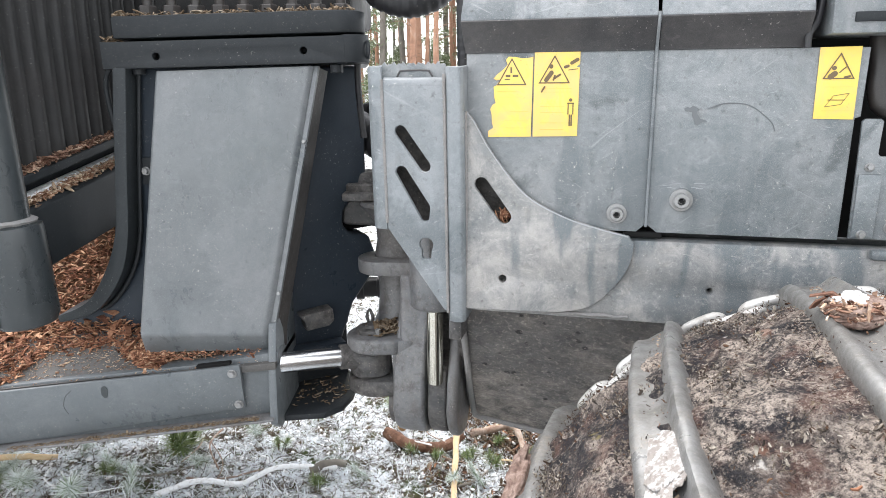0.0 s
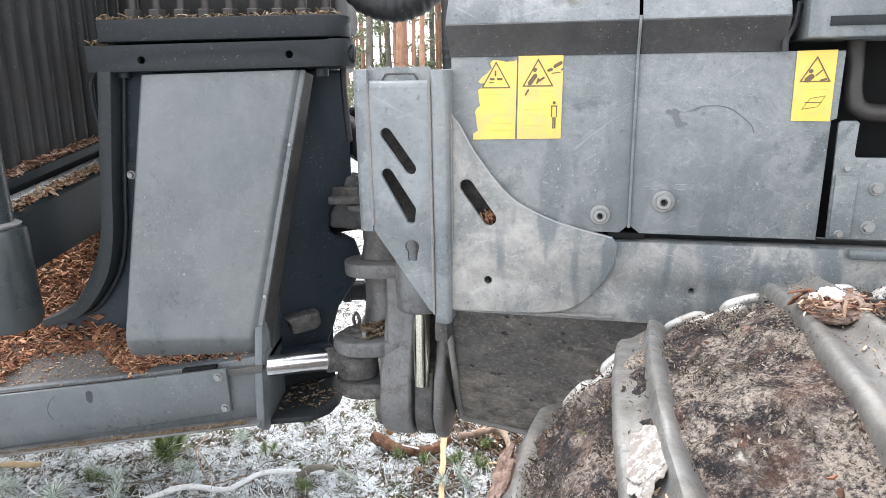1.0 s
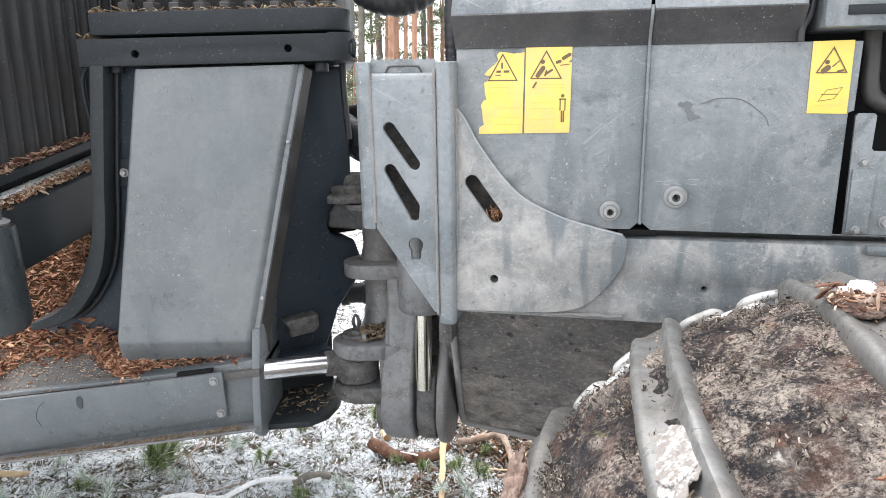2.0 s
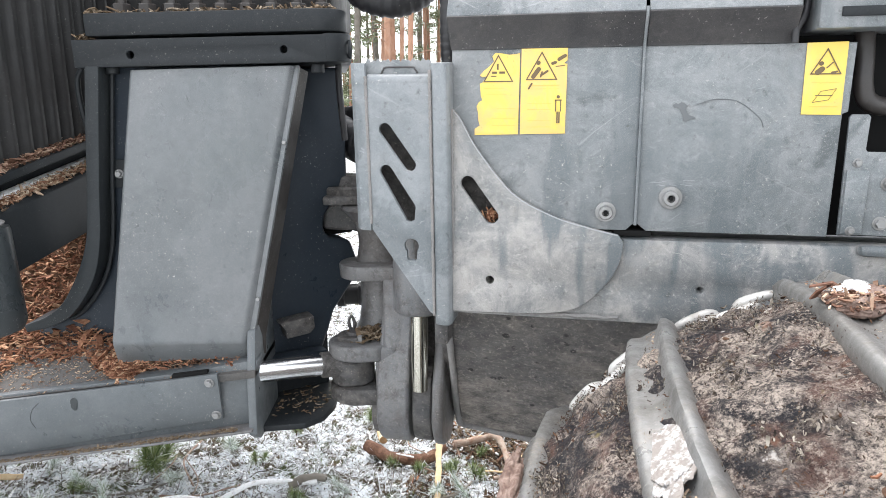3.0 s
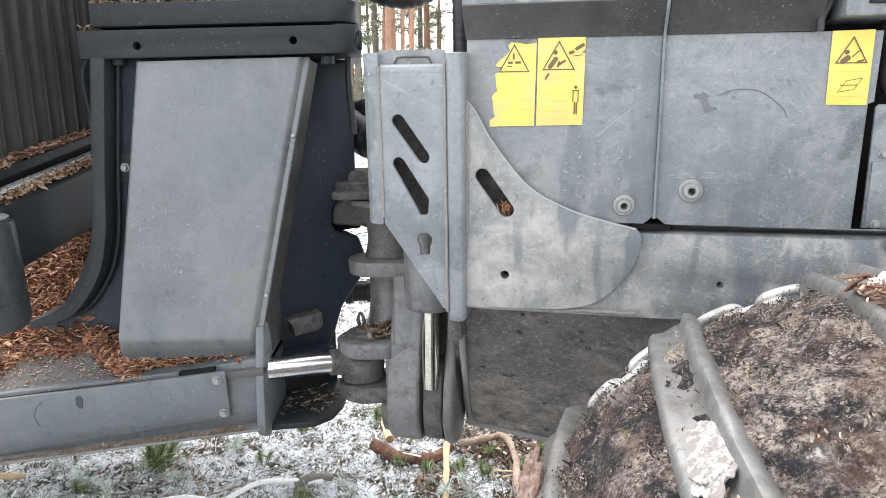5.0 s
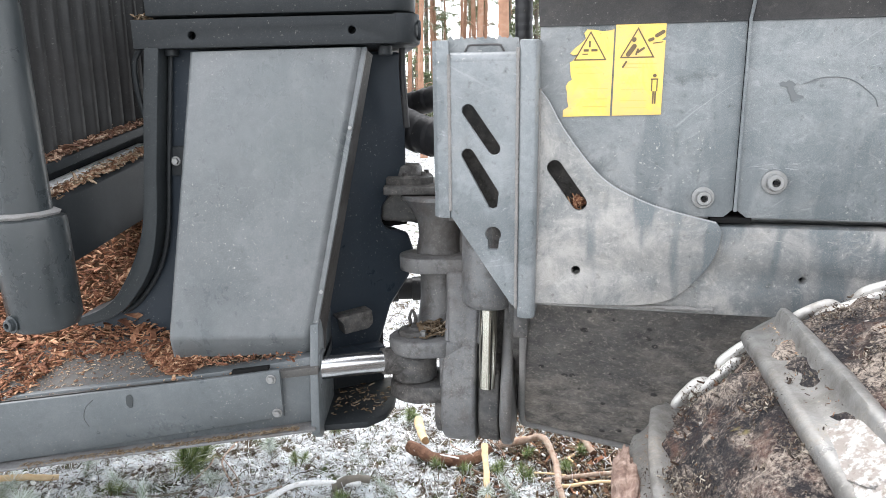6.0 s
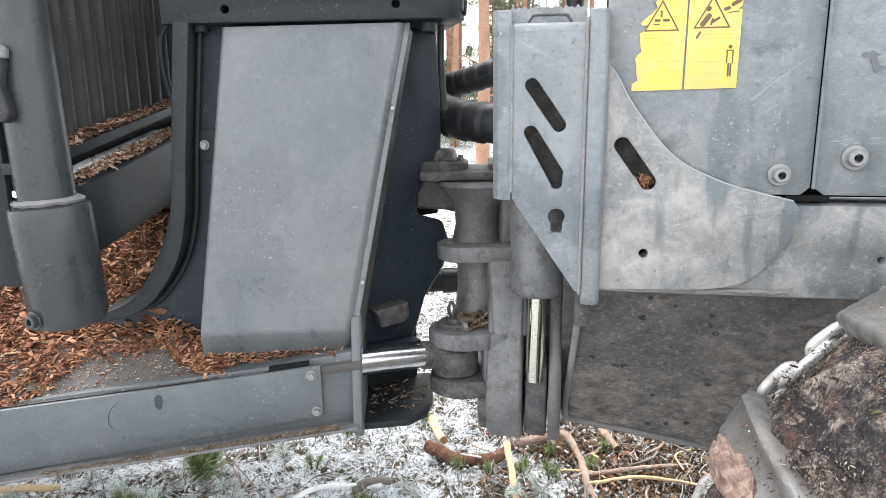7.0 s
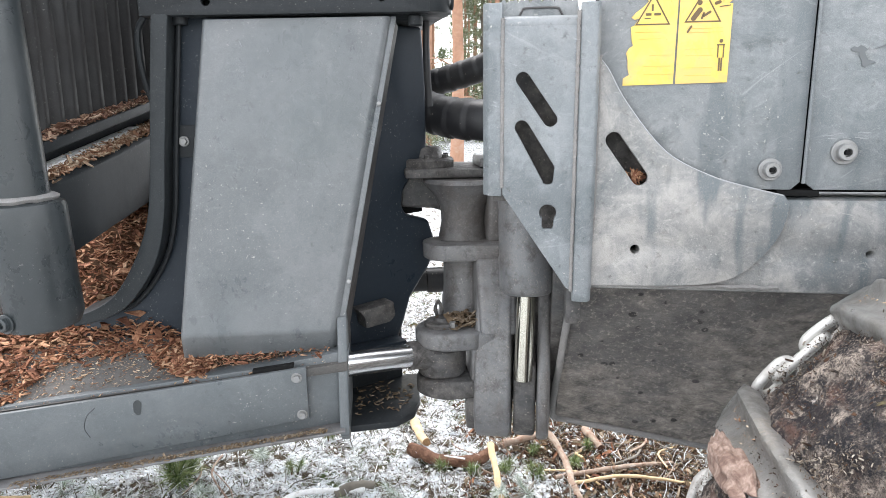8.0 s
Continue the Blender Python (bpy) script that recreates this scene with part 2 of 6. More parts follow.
def steel_mat(name, base, dirt, rough, metal=0.6, dirty=0.5):
    m = Mat(name, rough, metal)
    a = m.noise(14, 8, 0.65)
    c = m.mix(m.times(m.ramp(a, 0.45, 0.7), dirty), base, dirt)
    c = m.mix(m.ramp(m.noise(95, 3, 0.6), 0.68, 0.75, 0, 0.7), c, (0.4, 0.36, 0.3))
    m.color(c)
    m.rough(m.ramp(a, 0.35, 0.7, rough, min(1, rough + 0.35)))
    m.bump(m.noise(120, 5, 0.7), 0.25, 0.002)
    return m.m


def track_mat():
    m = Mat("worn_track_steel", 0.4, 0.55)
    a = m.noise(10, 8, 0.7)
    c = m.mix(m.ramp(a, 0.4, 0.62, 0, 0.9), (0.27, 0.268, 0.262), (0.13, 0.124, 0.115))
    c = m.mix(m.ramp(m.noise(30, 5, 0.7, m.stretch(1, 1, 3)), 0.56, 0.68, 0, 0.5), c, (0.24, 0.235, 0.225))
    crust = m.times(m.ramp(m.noise(7, 6, 0.7), 0.53, 0.63), m.ramp(m.noise(180, 5, 0.75), 0.42, 0.6))
    c = m.mix(m.times(crust, 0.8), c, (0.27, 0.235, 0.195))
    c = m.mix(m.ramp(m.noise(330, 3, 0.6), 0.62, 0.7, 0, 0.6), c, (0.38, 0.35, 0.31))
    m.color(c)
    m.rough(m.ramp(a, 0.35, 0.65, 0.26, 0.55))
    m.bump(m.times(m.noise(160, 6, 0.75), m.times(crust, 0.7), "ADD"), 0.4, 0.003)
    return m.m


TRACK = track_mat()
LINK = steel_mat("polished_link_steel", (0.6, 0.585, 0.56), (0.2, 0.17, 0.14), 0.4, 0.4, 0.75)
ZINC = steel_mat("zinc_bolt", (0.3, 0.3, 0.295), (0.15, 0.14, 0.125), 0.4, 0.6, 0.5)
CHROME = Mat("chrome_rod", 0.2, 1.0).color((0.82, 0.82, 0.82)).m
OILY_ROD = Mat("oily_chrome_rod", 0.12, 1.0).color((0.62, 0.6, 0.52)).m
RUBBER = steel_mat("black_rubber", (0.02, 0.02, 0.022), (0.055, 0.053, 0.05), 0.38, 0.0, 0.6)
# Near-black: the shade in gaps, slots and sockets is put into this colour.
HOLLOW = Mat("near_black_cavity", 0.9, 0, 0.1).color((0.012, 0.012, 0.012)).m


def sticker_mat(name, base, fade):
    m = Mat(name, 0.45)
    c = m.mix(m.ramp(m.noise(11, 6, 0.7, distort=0.8), 0.44, 0.58, 0, 0.6), base, fade)
    c = m.mix(m.ramp(m.noise(130, 2), 0.7, 0.78, 0, 0.5), c, (0.3, 0.22, 0.06))
    return m.color(c).m


YELLOW = sticker_mat("yellow_film", (0.77, 0.56, 0.11), (0.77, 0.44, 0.19))
INK = Mat("dark_print", 0.6).color((0.13, 0.09, 0.045)).m
FAINT = Mat("faded_print", 0.6).color((0.66, 0.46, 0.09)).m
YPLASTIC = Mat("yellow_plastic", 0.4).color((0.75, 0.45, 0.02)).m
SCRATCH = Mat("scratched_paint", 0.7).color((0.34, 0.345, 0.35)).m
GRIME = Mat("black_scuff", 0.6).color((0.125, 0.133, 0.137)).m


def ground_mat():
    m = Mat("forest_floor", 0.95, 0, 0.2)
    a = m.noise(2.6, 9, 0.7)
    c = m.colors(m.noise(22, 9, 0.75), [(0.3, (0.02, 0.014, 0.009)), (0.5, (0.075, 0.052, 0.032)), (0.7, (0.17, 0.13, 0.085))])
    c = m.mix(m.ramp(m.noise(7, 8, 0.7), 0.5, 0.62), c, (0.05, 0.07, 0.022))
    fr = m.noise(13, 9, 0.78)
    c = m.mix(m.times(m.ramp(fr, 0.44, 0.54), m.ramp(a, 0.3, 0.46)), c, (0.74, 0.77, 0.8))
    m.color(c)
    m.bump(m.noise(60, 9, 0.75), 1.0, 0.012)
    return m.m


GROUND = ground_mat()


def island_mat(name, stops, rough=0.85):
    m = Mat(name, rough, 0, 0.3)
    m.color(m.mix(m.ramp(m.noise(30, 4), 0.4, 0.7, 0, 0.3), m.colors(m.island, stops), (0.2, 0.17, 0.12)))
    return m.m


FROST = island_mat("frosted_twigs", [(0.0, (0.04, 0.03, 0.022)), (0.2, (0.12, 0.09, 0.065)), (0.35, (0.5, 0.5, 0.5)), (0.5, (0.8, 0.83, 0.86)), (1.0, (0.9, 0.92, 0.94))])
LEAF = island_mat("heather_leaves", [(0.0, (0.035, 0.05, 0.015)), (0.4, (0.07, 0.1, 0.03)), (0.62, (0.12, 0.16, 0.06)), (0.75, (0.5, 0.53, 0.52)), (1.0, (0.75, 0.78, 0.8))])
NEEDLE = island_mat("pine_needles", [(0.0, (0.06, 0.1, 0.03)), (0.5, (0.15, 0.21, 0.065)), (0.85, (0.27, 0.32, 0.14)), (1.0, (0.6, 0.64, 0.58))])
FROSTED_NEEDLE = island_mat("frosted_needles", [(0.0, (0.1, 0.15, 0.07)), (0.25, (0.22, 0.29, 0.17)), (0.45, (0.6, 0.66, 0.63)), (1.0, (0.9, 0.92, 0.92))])
MOSS = island_mat("mossy_litter", [(0.0, (0.035, 0.022, 0.014)), (0.3, (0.1, 0.065, 0.04)), (0.42, (0.06, 0.085, 0.025)), (0.66, (0.15, 0.18, 0.07)), (0.8, (0.5, 0.51, 0.49)), (1.0, (0.85, 0.87, 0.89))])
FAR_NEEDLE = island_mat("far_needles", [(0.0, (0.09, 0.12, 0.055)), (0.5, (0.17, 0.205, 0.11)), (0.8, (0.3, 0.33, 0.22)), (1.0, (0.6, 0.62, 0.56))])
PINE = bark_mat("pine_bark", [(0.25, (0.09, 0.06, 0.045)), (0.45, (0.2, 0.115, 0.078)), (0.6, (0.34, 0.19, 0.125)), (0.8, (0.42, 0.33, 0.26))], 3)
SPRUCE = bark_mat("spruce_bark", [(0.25, (0.05, 0.042, 0.036)), (0.5, (0.11, 0.095, 0.08)), (0.75, (0.22, 0.2, 0.17))], 5)
BRANCH = bark_mat("fallen_branch_bark", [(0.25, (0.04, 0.022, 0.015)), (0.42, (0.13, 0.066, 0.042)), (0.56, (0.24, 0.14, 0.095)), (0.74, (0.4, 0.33, 0.27))], 38, 0.9, 1.0)
WOOD = bark_mat("peeled_wood", [(0.25, (0.25, 0.14, 0.07)), (0.5, (0.5, 0.34, 0.18)), (0.75, (0.65, 0.5, 0.32))], 25)


def snow_mat(name, dirt, low, high, amount):
    m = Mat(name, 0.85, 0, 0.25)
    d = m.noise(52, 8, 0.75)
    c = m.mix(m.ramp(d, low, high, 0, amount), tuple(0.84 - 0.5 * (0.52 - low) * k for k in (1.02, 1.01, 1.0)), dirt)
    m.color(m.mix(m.ramp(m.noise(110, 4, 0.7), 0.56, 0.7, 0, 0.5), c, (0.12, 0.08, 0.05)))
    m.bump(m.noise(70, 8, 0.75), 0.8, 0.006)
    return m.m


SNOW = snow_mat("snow_patch", (0.35, 0.28, 0.22), 0.52, 0.7, 0.7)
DIRTY_SNOW = snow_mat("dirty_snow", (0.2, 0.172, 0.15), 0.34, 0.52, 0.9)


# ---------------------------------------------------------------- mesh helpers
def finish(name, bm, material, angle=38):
    bmesh.ops.recalc_face_normals(bm, faces=bm.faces)
    for f in bm.faces:
        f.smooth = True
    me = bpy.data.meshes.new(name)
    mid = Vector()
    if bm.verts:
        lo = Vector([min(v.co[i] for v in bm.verts) for i in range(3)])
        hi = Vector([max(v.co[i] for v in bm.verts) for i in range(3)])
        mid = (lo + hi) / 2
        bmesh.ops.translate(bm, verts=bm.verts, vec=-mid)
    bm.to_mesh(me)
    bm.free()
    me.set_sharp_from_angle(angle=radians(angle))
    me.materials.append(material)
    return me, mid


def place(ob, parent):
    ob.parent = parent
    up = parent
    at = Vector()
    while up:
        at += up.location
        up = up.parent
    ob.location = ob.location - at


def part(name, bm, material, parent, label="", angle=38):
    me, mid = finish(name, bm, material, angle)
    ob = new(name, me)
    ob.location = mid
    place(ob, parent)
    return tagged(ob, label)


def single(name, bm, material, label, category, group="", kind="", angle=38):
    me, mid = finish(name, bm, material, angle)
    ob = new(name, me)
    ob.location = mid
    return tagged(ob, label, category, group, kind)


def thing(name, at, label, category, group="", kind=""):
    ob = new(name)
    ob.empty_display_size = 0.05
    ob.location = at
    return tagged(ob, label, category, group, kind)


def merge(*bms):
    out = bmesh.new()
    for b in bms:
        me = bpy.data.meshes.new("tmp")
        b.to_mesh(me)
        b.free()
        out.from_mesh(me)
        bpy.data.meshes.remove(me)
    return out


def moved(bm, m):
    bmesh.ops.transform(bm, matrix=m, verts=bm.verts)
    return bm


def bevel(bm, size, seg=2, angle=30):
    if size:
        es = [e for e in bm.edges if len(e.link_faces) == 2 and e.calc_face_angle(0) > radians(angle)]
        bmesh.ops.bevel(bm, geom=es, offset=size, segments=seg, affect="EDGES", profile=0.5, clamp_overlap=True)
    return bm


def prism(pts, d0, d1, plane="xz", bev=0.0, seg=2):
    """A polygon pushed from d0 to d1 across its plane."""
    put = {"xz": lambda a, b, d: (a, d, b), "xy": lambda a, b, d: (a, b, d), "yz": lambda a, b, d: (d, a, b)}[plane]
    bm = bmesh.new()
    lo = [bm.verts.new(put(a, b, d0)) for a, b in pts]
    hi = [bm.verts.new(put(a, b, d1)) for a, b in pts]
    bm.faces.new(lo)
    bm.faces.new(hi)
    for i in range(len(pts)):
        j = (i + 1) % len(pts)
        bm.faces.new((lo[i], lo[j], hi[j], hi[i]))
    bmesh.ops.recalc_face_normals(bm, faces=bm.faces)
    return bevel(bm, bev, seg)


def box(x0, x1, y0, y1, z0, z1, bev=0.003, seg=2):
    return prism([(x0, z0), (x1, z0), (x1, z1), (x0, z1)], y0, y1, "xz", bev, seg)


def lathe(profile, p0, p1, seg=28):
    """Rings of (distance along p0-p1, radius), closed by caps."""
    p0, p1 = Vector(p0), Vector(p1)
    q = (p1 - p0).to_track_quat("Z", "Y").to_matrix()
    bm = bmesh.new()
    rings = []
    for d, r in profile:
        rings.append([bm.verts.new(p0 + q @ Vector((r * math.cos(2 * math.pi * i / seg), r * math.sin(2 * math.pi * i / seg), d))) for i in range(seg)])
    for a, b in zip(rings, rings[1:]):
        for i in range(seg):
            bm.faces.new((a[i], a[(i + 1) % seg], b[(i + 1) % seg], b[i]))
    bm.faces.new(rings[0])
    bm.faces.new(rings[-1])
    return bm


def cyl(p0, p1, r, bev=0.003, seg=28, r1=None):
    n = (Vector(p1) - Vector(p0)).length
    r1 = r if r1 is None else r1
    return lathe([(0, r - bev), (bev, r), (n - bev, r1), (n, r1 - bev)], p0, p1, seg)


def smooth_path(pts, n=8):
    """A soft curve through the points."""
    pts = [Vector(p) for p in pts]
    ext = [2 * pts[0] - pts[1], *pts, 2 * pts[-1] - pts[-2]]
    out = []
    for i in range(1, len(ext) - 2):
        a, b, c, d = ext[i - 1:i + 3]
        for k in range(n):
            t = k / n
            out.append(0.5 * (2 * b + (c - a) * t + (2 * a - 5 * b + 4 * c - d) * t * t + (3 * b - a - 3 * c + d) * t ** 3))
    return out + [pts[-1]]


def tube(path, radius, seg=12):
    """A pipe along a path; radius is a number or a function of 0..1."""
    path = [Vector(p) for p in path]
    bm = bmesh.new()
    rings = []
    side = None
    for i, p in enumerate(path):
        d = (path[min(i + 1, len(path) - 1)] - path[max(i - 1, 0)]).normalized()
        if side is None:
            side = d.orthogonal().normalized()
        side = (side - d * side.dot(d)).normalized()
        up = d.cross(side)
        r = radius(i / (len(path) - 1)) if callable(radius) else radius
        rings.append([bm.verts.new(p + r * (side * math.cos(2 * math.pi * k / seg) + up * math.sin(2 * math.pi * k / seg))) for k in range(seg)])
    for a, b in zip(rings, rings[1:]):
        for k in range(seg):
            bm.faces.new((a[k], a[(k + 1) % seg], b[(k + 1) % seg], b[k]))
    bm.faces.new(rings[0])
    bm.faces.new(rings[-1])
    return bm


def hole_ring(x, y, r, seg=20):
    return [(x + r * math.cos(2 * math.pi * i / seg), y + r * math.sin(2 * math.pi * i / seg)) for i in range(seg)]


def slot_ring(a, b, r, seg=10):
    """A long hole with round ends, from a to b."""
    t = math.atan2(b[1] - a[1], b[0] - a[0])
    ring = [(b[0] + r * math.cos(t - math.pi / 2 + math.pi * i / seg), b[1] + r * math.sin(t - math.pi / 2 + math.pi * i / seg)) for i in range(seg + 1)]
    return ring + [(a[0] + r * math.cos(t + math.pi / 2 + math.pi * i / seg), a[1] + r * math.sin(t + math.pi / 2 + math.pi * i / seg)) for i in range(seg + 1)]


def plate(outline, holes, front, thick, bev=0.002):
    """A sheet in the plane of x and z with real holes; its front lies at y = front."""
    cu = bpy.data.curves.new("tmp", "CURVE")
    cu.dimensions, cu.fill_mode = "2D", "BOTH"
    cu.extrude, cu.bevel_depth, cu.bevel_resolution, cu.offset = thick / 2 - bev, bev, 1, -bev
    for ring in (outline, *holes):
        sp = cu.splines.new("POLY")
        sp.points.add(len(ring) - 1)
        for q, (a, b) in zip(sp.points, ring):
            q.co = (a, b, 0, 1)
        sp.use_cyclic_u = True
    ob = new("tmp", cu)
    me = bpy.data.meshes.new_from_object(ob.evaluated_get(bpy.context.evaluated_depsgraph_get()))
    bm = bmesh.new()
    bm.from_mesh(me)
    bmesh.ops.remove_doubles(bm, verts=bm.verts, dist=0.00005)
    bpy.data.objects.remove(ob)
    bpy.data.curves.remove(cu)
    bpy.data.meshes.remove(me)
    return moved(bm, pose(0, front + thick / 2, 0, 90))


def rough_up(bm, amount, scale, seed=0.0):
    """Uneven surface: pushes the vertices about by smooth noise."""
    for v in bm.verts:
        v.co += amount * noise.noise_vector(v.co * scale + Vector((seed, seed, seed)))
    return bm


def bolt_head(at, way, r, h, socket=True):
    """A washer, a head and its socket (or a hexagon), standing on a face."""
    at, way = Vector(at), Vector(way).normalized()
    washer = cyl(at, at + way * h * 0.3, r, 0.001, 28)
    if socket:
        head = lathe([(0, r * 0.68), (h * 0.9, r * 0.68), (h, r * 0.6), (h, r * 0.34), (h * 0.5, r * 0.3)], at, at + way, 24)
    else:
        head = cyl(at, at + way * h, r * 0.7, 0.001, 6)
    return merge(washer, head)


FR = pose(0.135, 1.502, 0, 0, 0, -13.5)   # the front frame: along its side, inwards, up
RC = pose(-0.45, 1.93, 0, 0, 0, 27)       # the rear casting at the joint
TOWARDS = FR.to_3x3() @ Vector((0, -1, 0))

# ---------------------------------------------------------------- ground
def ground_height(x, y):
    d = math.hypot(x, y - 2.5)
    h = -0.06 + 0.05 * noise.noise(Vector((x * 1.1, y * 1.1, 0))) + 0.03 * noise.noise(Vector((x * 3.7, y * 3.7, 5)))
    h += 0.25 * noise.noise(Vector((x * 0.12, y * 0.12, 9))) * min(1, max(0, d - 3) / 8)
    w = FR.inverted() @ Vector((x, y, 0))
    return h - 0.2 * math.exp(-((w.x - 0.72) / 0.7) ** 2 - ((w.y + 0.53) / 0.6) ** 2)


def build_ground():
    bm = bmesh.new()
    steps = [-400, -150, -60, -30, -18, -12, -8, -6, -4.5] + [-3.6 + 0.12 * i for i in range(61)] + [4.5, 6, 8, 12, 18, 30, 60, 150, 400]
    grid = [[bm.verts.new((x, y + 2.6, ground_height(x, y + 2.6))) for x in steps] for y in steps]
    for r0, r1 in zip(grid, grid[1:]):
        for i in range(len(steps) - 1):
            bm.faces.new((r0[i], r0[i + 1], r1[i + 1], r1[i]))
    single("ground", bm, GROUND, "frosty forest floor of moss, needles and thin snow", "ground", kind="structure", angle=80)


build_ground()


# ---------------------------------------------------------------- rear frame
ROLL = Matrix.Translation((-0.5, 1.79, 1.5)) @ pose(0, 0, 0, 0, -1.1, 0) @ Matrix.Translation((0.5, -1.79, -1.5))


def rounded_end(x0, x1, y0, y1, r):
    """Plan of a slab whose front right corner is round."""
    return [(x0, y0)] + [(x1 - r + r * math.sin(a), y0 + r - r * math.cos(a)) for a in (math.pi / 2 * i / 8 for i in range(9))] + [(x1 - 0.09, y1), (x0, y1)]


def deck_height(x):
    return 0.722 + 0.11 * (x + 0.55)


def build_rear_frame():
    f = thing("rear_frame", (-0.7, 1.9, 0.5), "dark grey welded rear frame of a forestry machine", "machine frame")
    slab = prism(rounded_end(-0.83, -0.2, 1.79, 2.5, 0.075), 1.571, 1.626, "xy", 0.007)
    part("cap_upper", moved(slab, ROLL), REAR_DARK, f)
    front = plate([(-0.862, 1.498), (-0.245, 1.498), (-0.245, 1.564), (-0.862, 1.564)],
                  [hole_ring(-0.723, 1.526, 0.009), hole_ring(-0.349, 1.53, 0.009)], 1.785, 0.03, 0.003)
    body = prism([(-0.862, 1.83), (-0.246, 1.83), (-0.246, 1.786)] + [(-0.251 + 0.06 * math.sin(a), 1.846 - 0.06 * math.cos(a)) for a in (math.pi / 2 * i / 8 for i in range(9))]
                 + [(-0.28, 2.5), (-0.862, 2.5)], 1.499, 1.566, "xy", 0.004)
    part("lintel", moved(merge(front, body), ROLL), REAR_DARK, f)
    for x in (-0.79, -0.275):
        part("bolt", cyl((x, 1.83, 1.5), (x, 1.83, 1.478), 0.017, 0.002, 18), REAR_DARK, f)
    part("housing", box(-0.8, -0.25, 1.98, 2.45, 1.62, 2.1, 0.02), SHEET, f)
    for i in range(9):
        x = -0.78 + 0.064 * i
        part("cap_bolt", merge(cyl((x, 1.9, 1.61), (x, 1.9, 1.655), 0.024, 0.003, 6), cyl((x, 1.9, 1.65), (x, 1.9, 1.69), 0.013, 0.002, 12)), GRIMED, f)
    part("eyelet", tube([(-0.192, 1.83 + 0.014 * math.cos(t), 1.535 + 0.02 * math.sin(t)) for t in (2 * math.pi * i / 16 for i in range(17))], 0.004, 8), REAR_DARK, f)
    part("strap", tube(smooth_path([(-0.862, 1.83, 1.5), (-0.885, 1.84, 1.46), (-0.885, 1.85, 1.38), (-0.87, 1.86, 1.3)], 6), 0.007, 8), REAR_DARK, f)
    # the jamb runs down and sweeps outwards in a foot
    inner = smooth_path([(-0.803, 1.5, 0), (-0.818, 1.36, 0), (-0.835, 1.2, 0), (-0.849, 1.06, 0), (-0.878, 0.955, 0), (-0.94, 0.865, 0), (-1.0, 0.828, 0), (-1.07, 0.812, 0)], 5)
    outer = smooth_path([(-0.838, 1.5, 0), (-0.853, 1.36, 0), (-0.868, 1.2, 0), (-0.884, 1.07, 0), (-0.915, 0.98, 0), (-0.965, 0.895, 0), (-1.01, 0.858, 0), (-1.075, 0.832, 0)], 5)
    ring = [(p.x, p.y) for p in inner] + [(p.x, p.y) for p in reversed(outer)]
    part("jamb", prism(ring, 1.785, 1.93, "xz", 0.004), JAMB, f)
    seam = [(p.x + 0.01, 1.838, p.y) for p in inner[:-6]]
    part("sealing_lip", tube(seam, 0.006, 8), REAR_DARK, f, "dark rubber sealing lip")
    web = [(p.x - 0.004, p.y) for p in inner] + [(-1.07, 0.62), (-0.475, 0.68), (-0.35, 1.5)]
    part("web_plate", prism(web, 1.85, 1.87, "xz", 0.002), BLUE, f)
    clip = plate([(-0.82, 1.19), (-0.772, 1.19), (-0.772, 1.262), (-0.815, 1.262)], [], 1.842, 0.008, 0.001)
    br = part("bracket", clip, REAR_DARK, f)
    part("bolt", bolt_head((-0.806, 1.842, 1.226), (0, -1, 0), 0.012, 0.012, False), ZINC, br)
    # the casting beside the joint
    ring = [(-0.06, 1.5), (0.232, 1.5), (0.242, 1.37), (0.242, 1.16), (0.225, 1.13), (0.19, 1.112), (0.168, 1.08), (0.163, 1.04), (0.18, 1.015), (0.245, 1.0),
            (0.262, 0.95), (0.262, 0.91), (0.246, 0.87), (0.212, 0.825), (0.185, 0.79), (0.165, 0.73), (0.14, 0.668), (-0.06, 0.66)]
    part("joint_casting", moved(prism(ring, 0, 0.11, "xz", 0.012, 3), RC), BLUE, f, "blue-grey painted joint casting")
    # black sheet added behind the notch, standing for the shade in it
    part("notch_shade", moved(prism([(0.1, 0.99), (0.3, 1.0), (0.3, 1.15), (0.1, 1.16)], 0.125, 0.16, "xz", 0.004), RC), HOLLOW, f)
    part("stop_block", moved(prism([(0.003, 0.792), (0.105, 0.802), (0.108, 0.762), (0.092, 0.748), (0.022, 0.742), (0.018, 0.772)], -0.05, 0.005, "xz", 0.006), RC), GREASY, f, "muddy steel stop block")
    part("lower_ledge", moved(box(-0.02, 0.14, -0.05, 0.02, 0.672, 0.69, 0.003), RC), BLUE, f)
    # beam with its cover
    cover = plate([(-0.541, 0.733), (-0.541, 0.6), (-0.66, 0.58), (-1.2, 0.494), (-2.3, 0.318), (-2.3, 0.53), (-1.2, 0.657), (-0.66, 0.718)], [], 1.678, 0.012, 0.004)
    tuck = Matrix.Identity(4)
    tuck[1][0], tuck[1][2], tuck[1][3] = 0.0165, -0.15, 0.1142
    cv = part("beam_cover", moved(cover, tuck), BEAM_SHADED, f, "grey sliding cover of the frame beam")
    for x, z in ((-0.563, 0.708), (-0.556, 0.613)):
        part("bolt", moved(bolt_head((x, 1.678, z), (0, -1, 0), 0.0125, 0.012, False), tuck), ZINC, cv)
    # the slot is a solid black bar: its inner shade is the colour
    part("slot_shade_bar", prism([(-0.66, 0.7185), (-0.57, 0.7285), (-0.57, 0.737), (-0.66, 0.7265)], 1.684, 1.7, "xz"), HOLLOW, f)
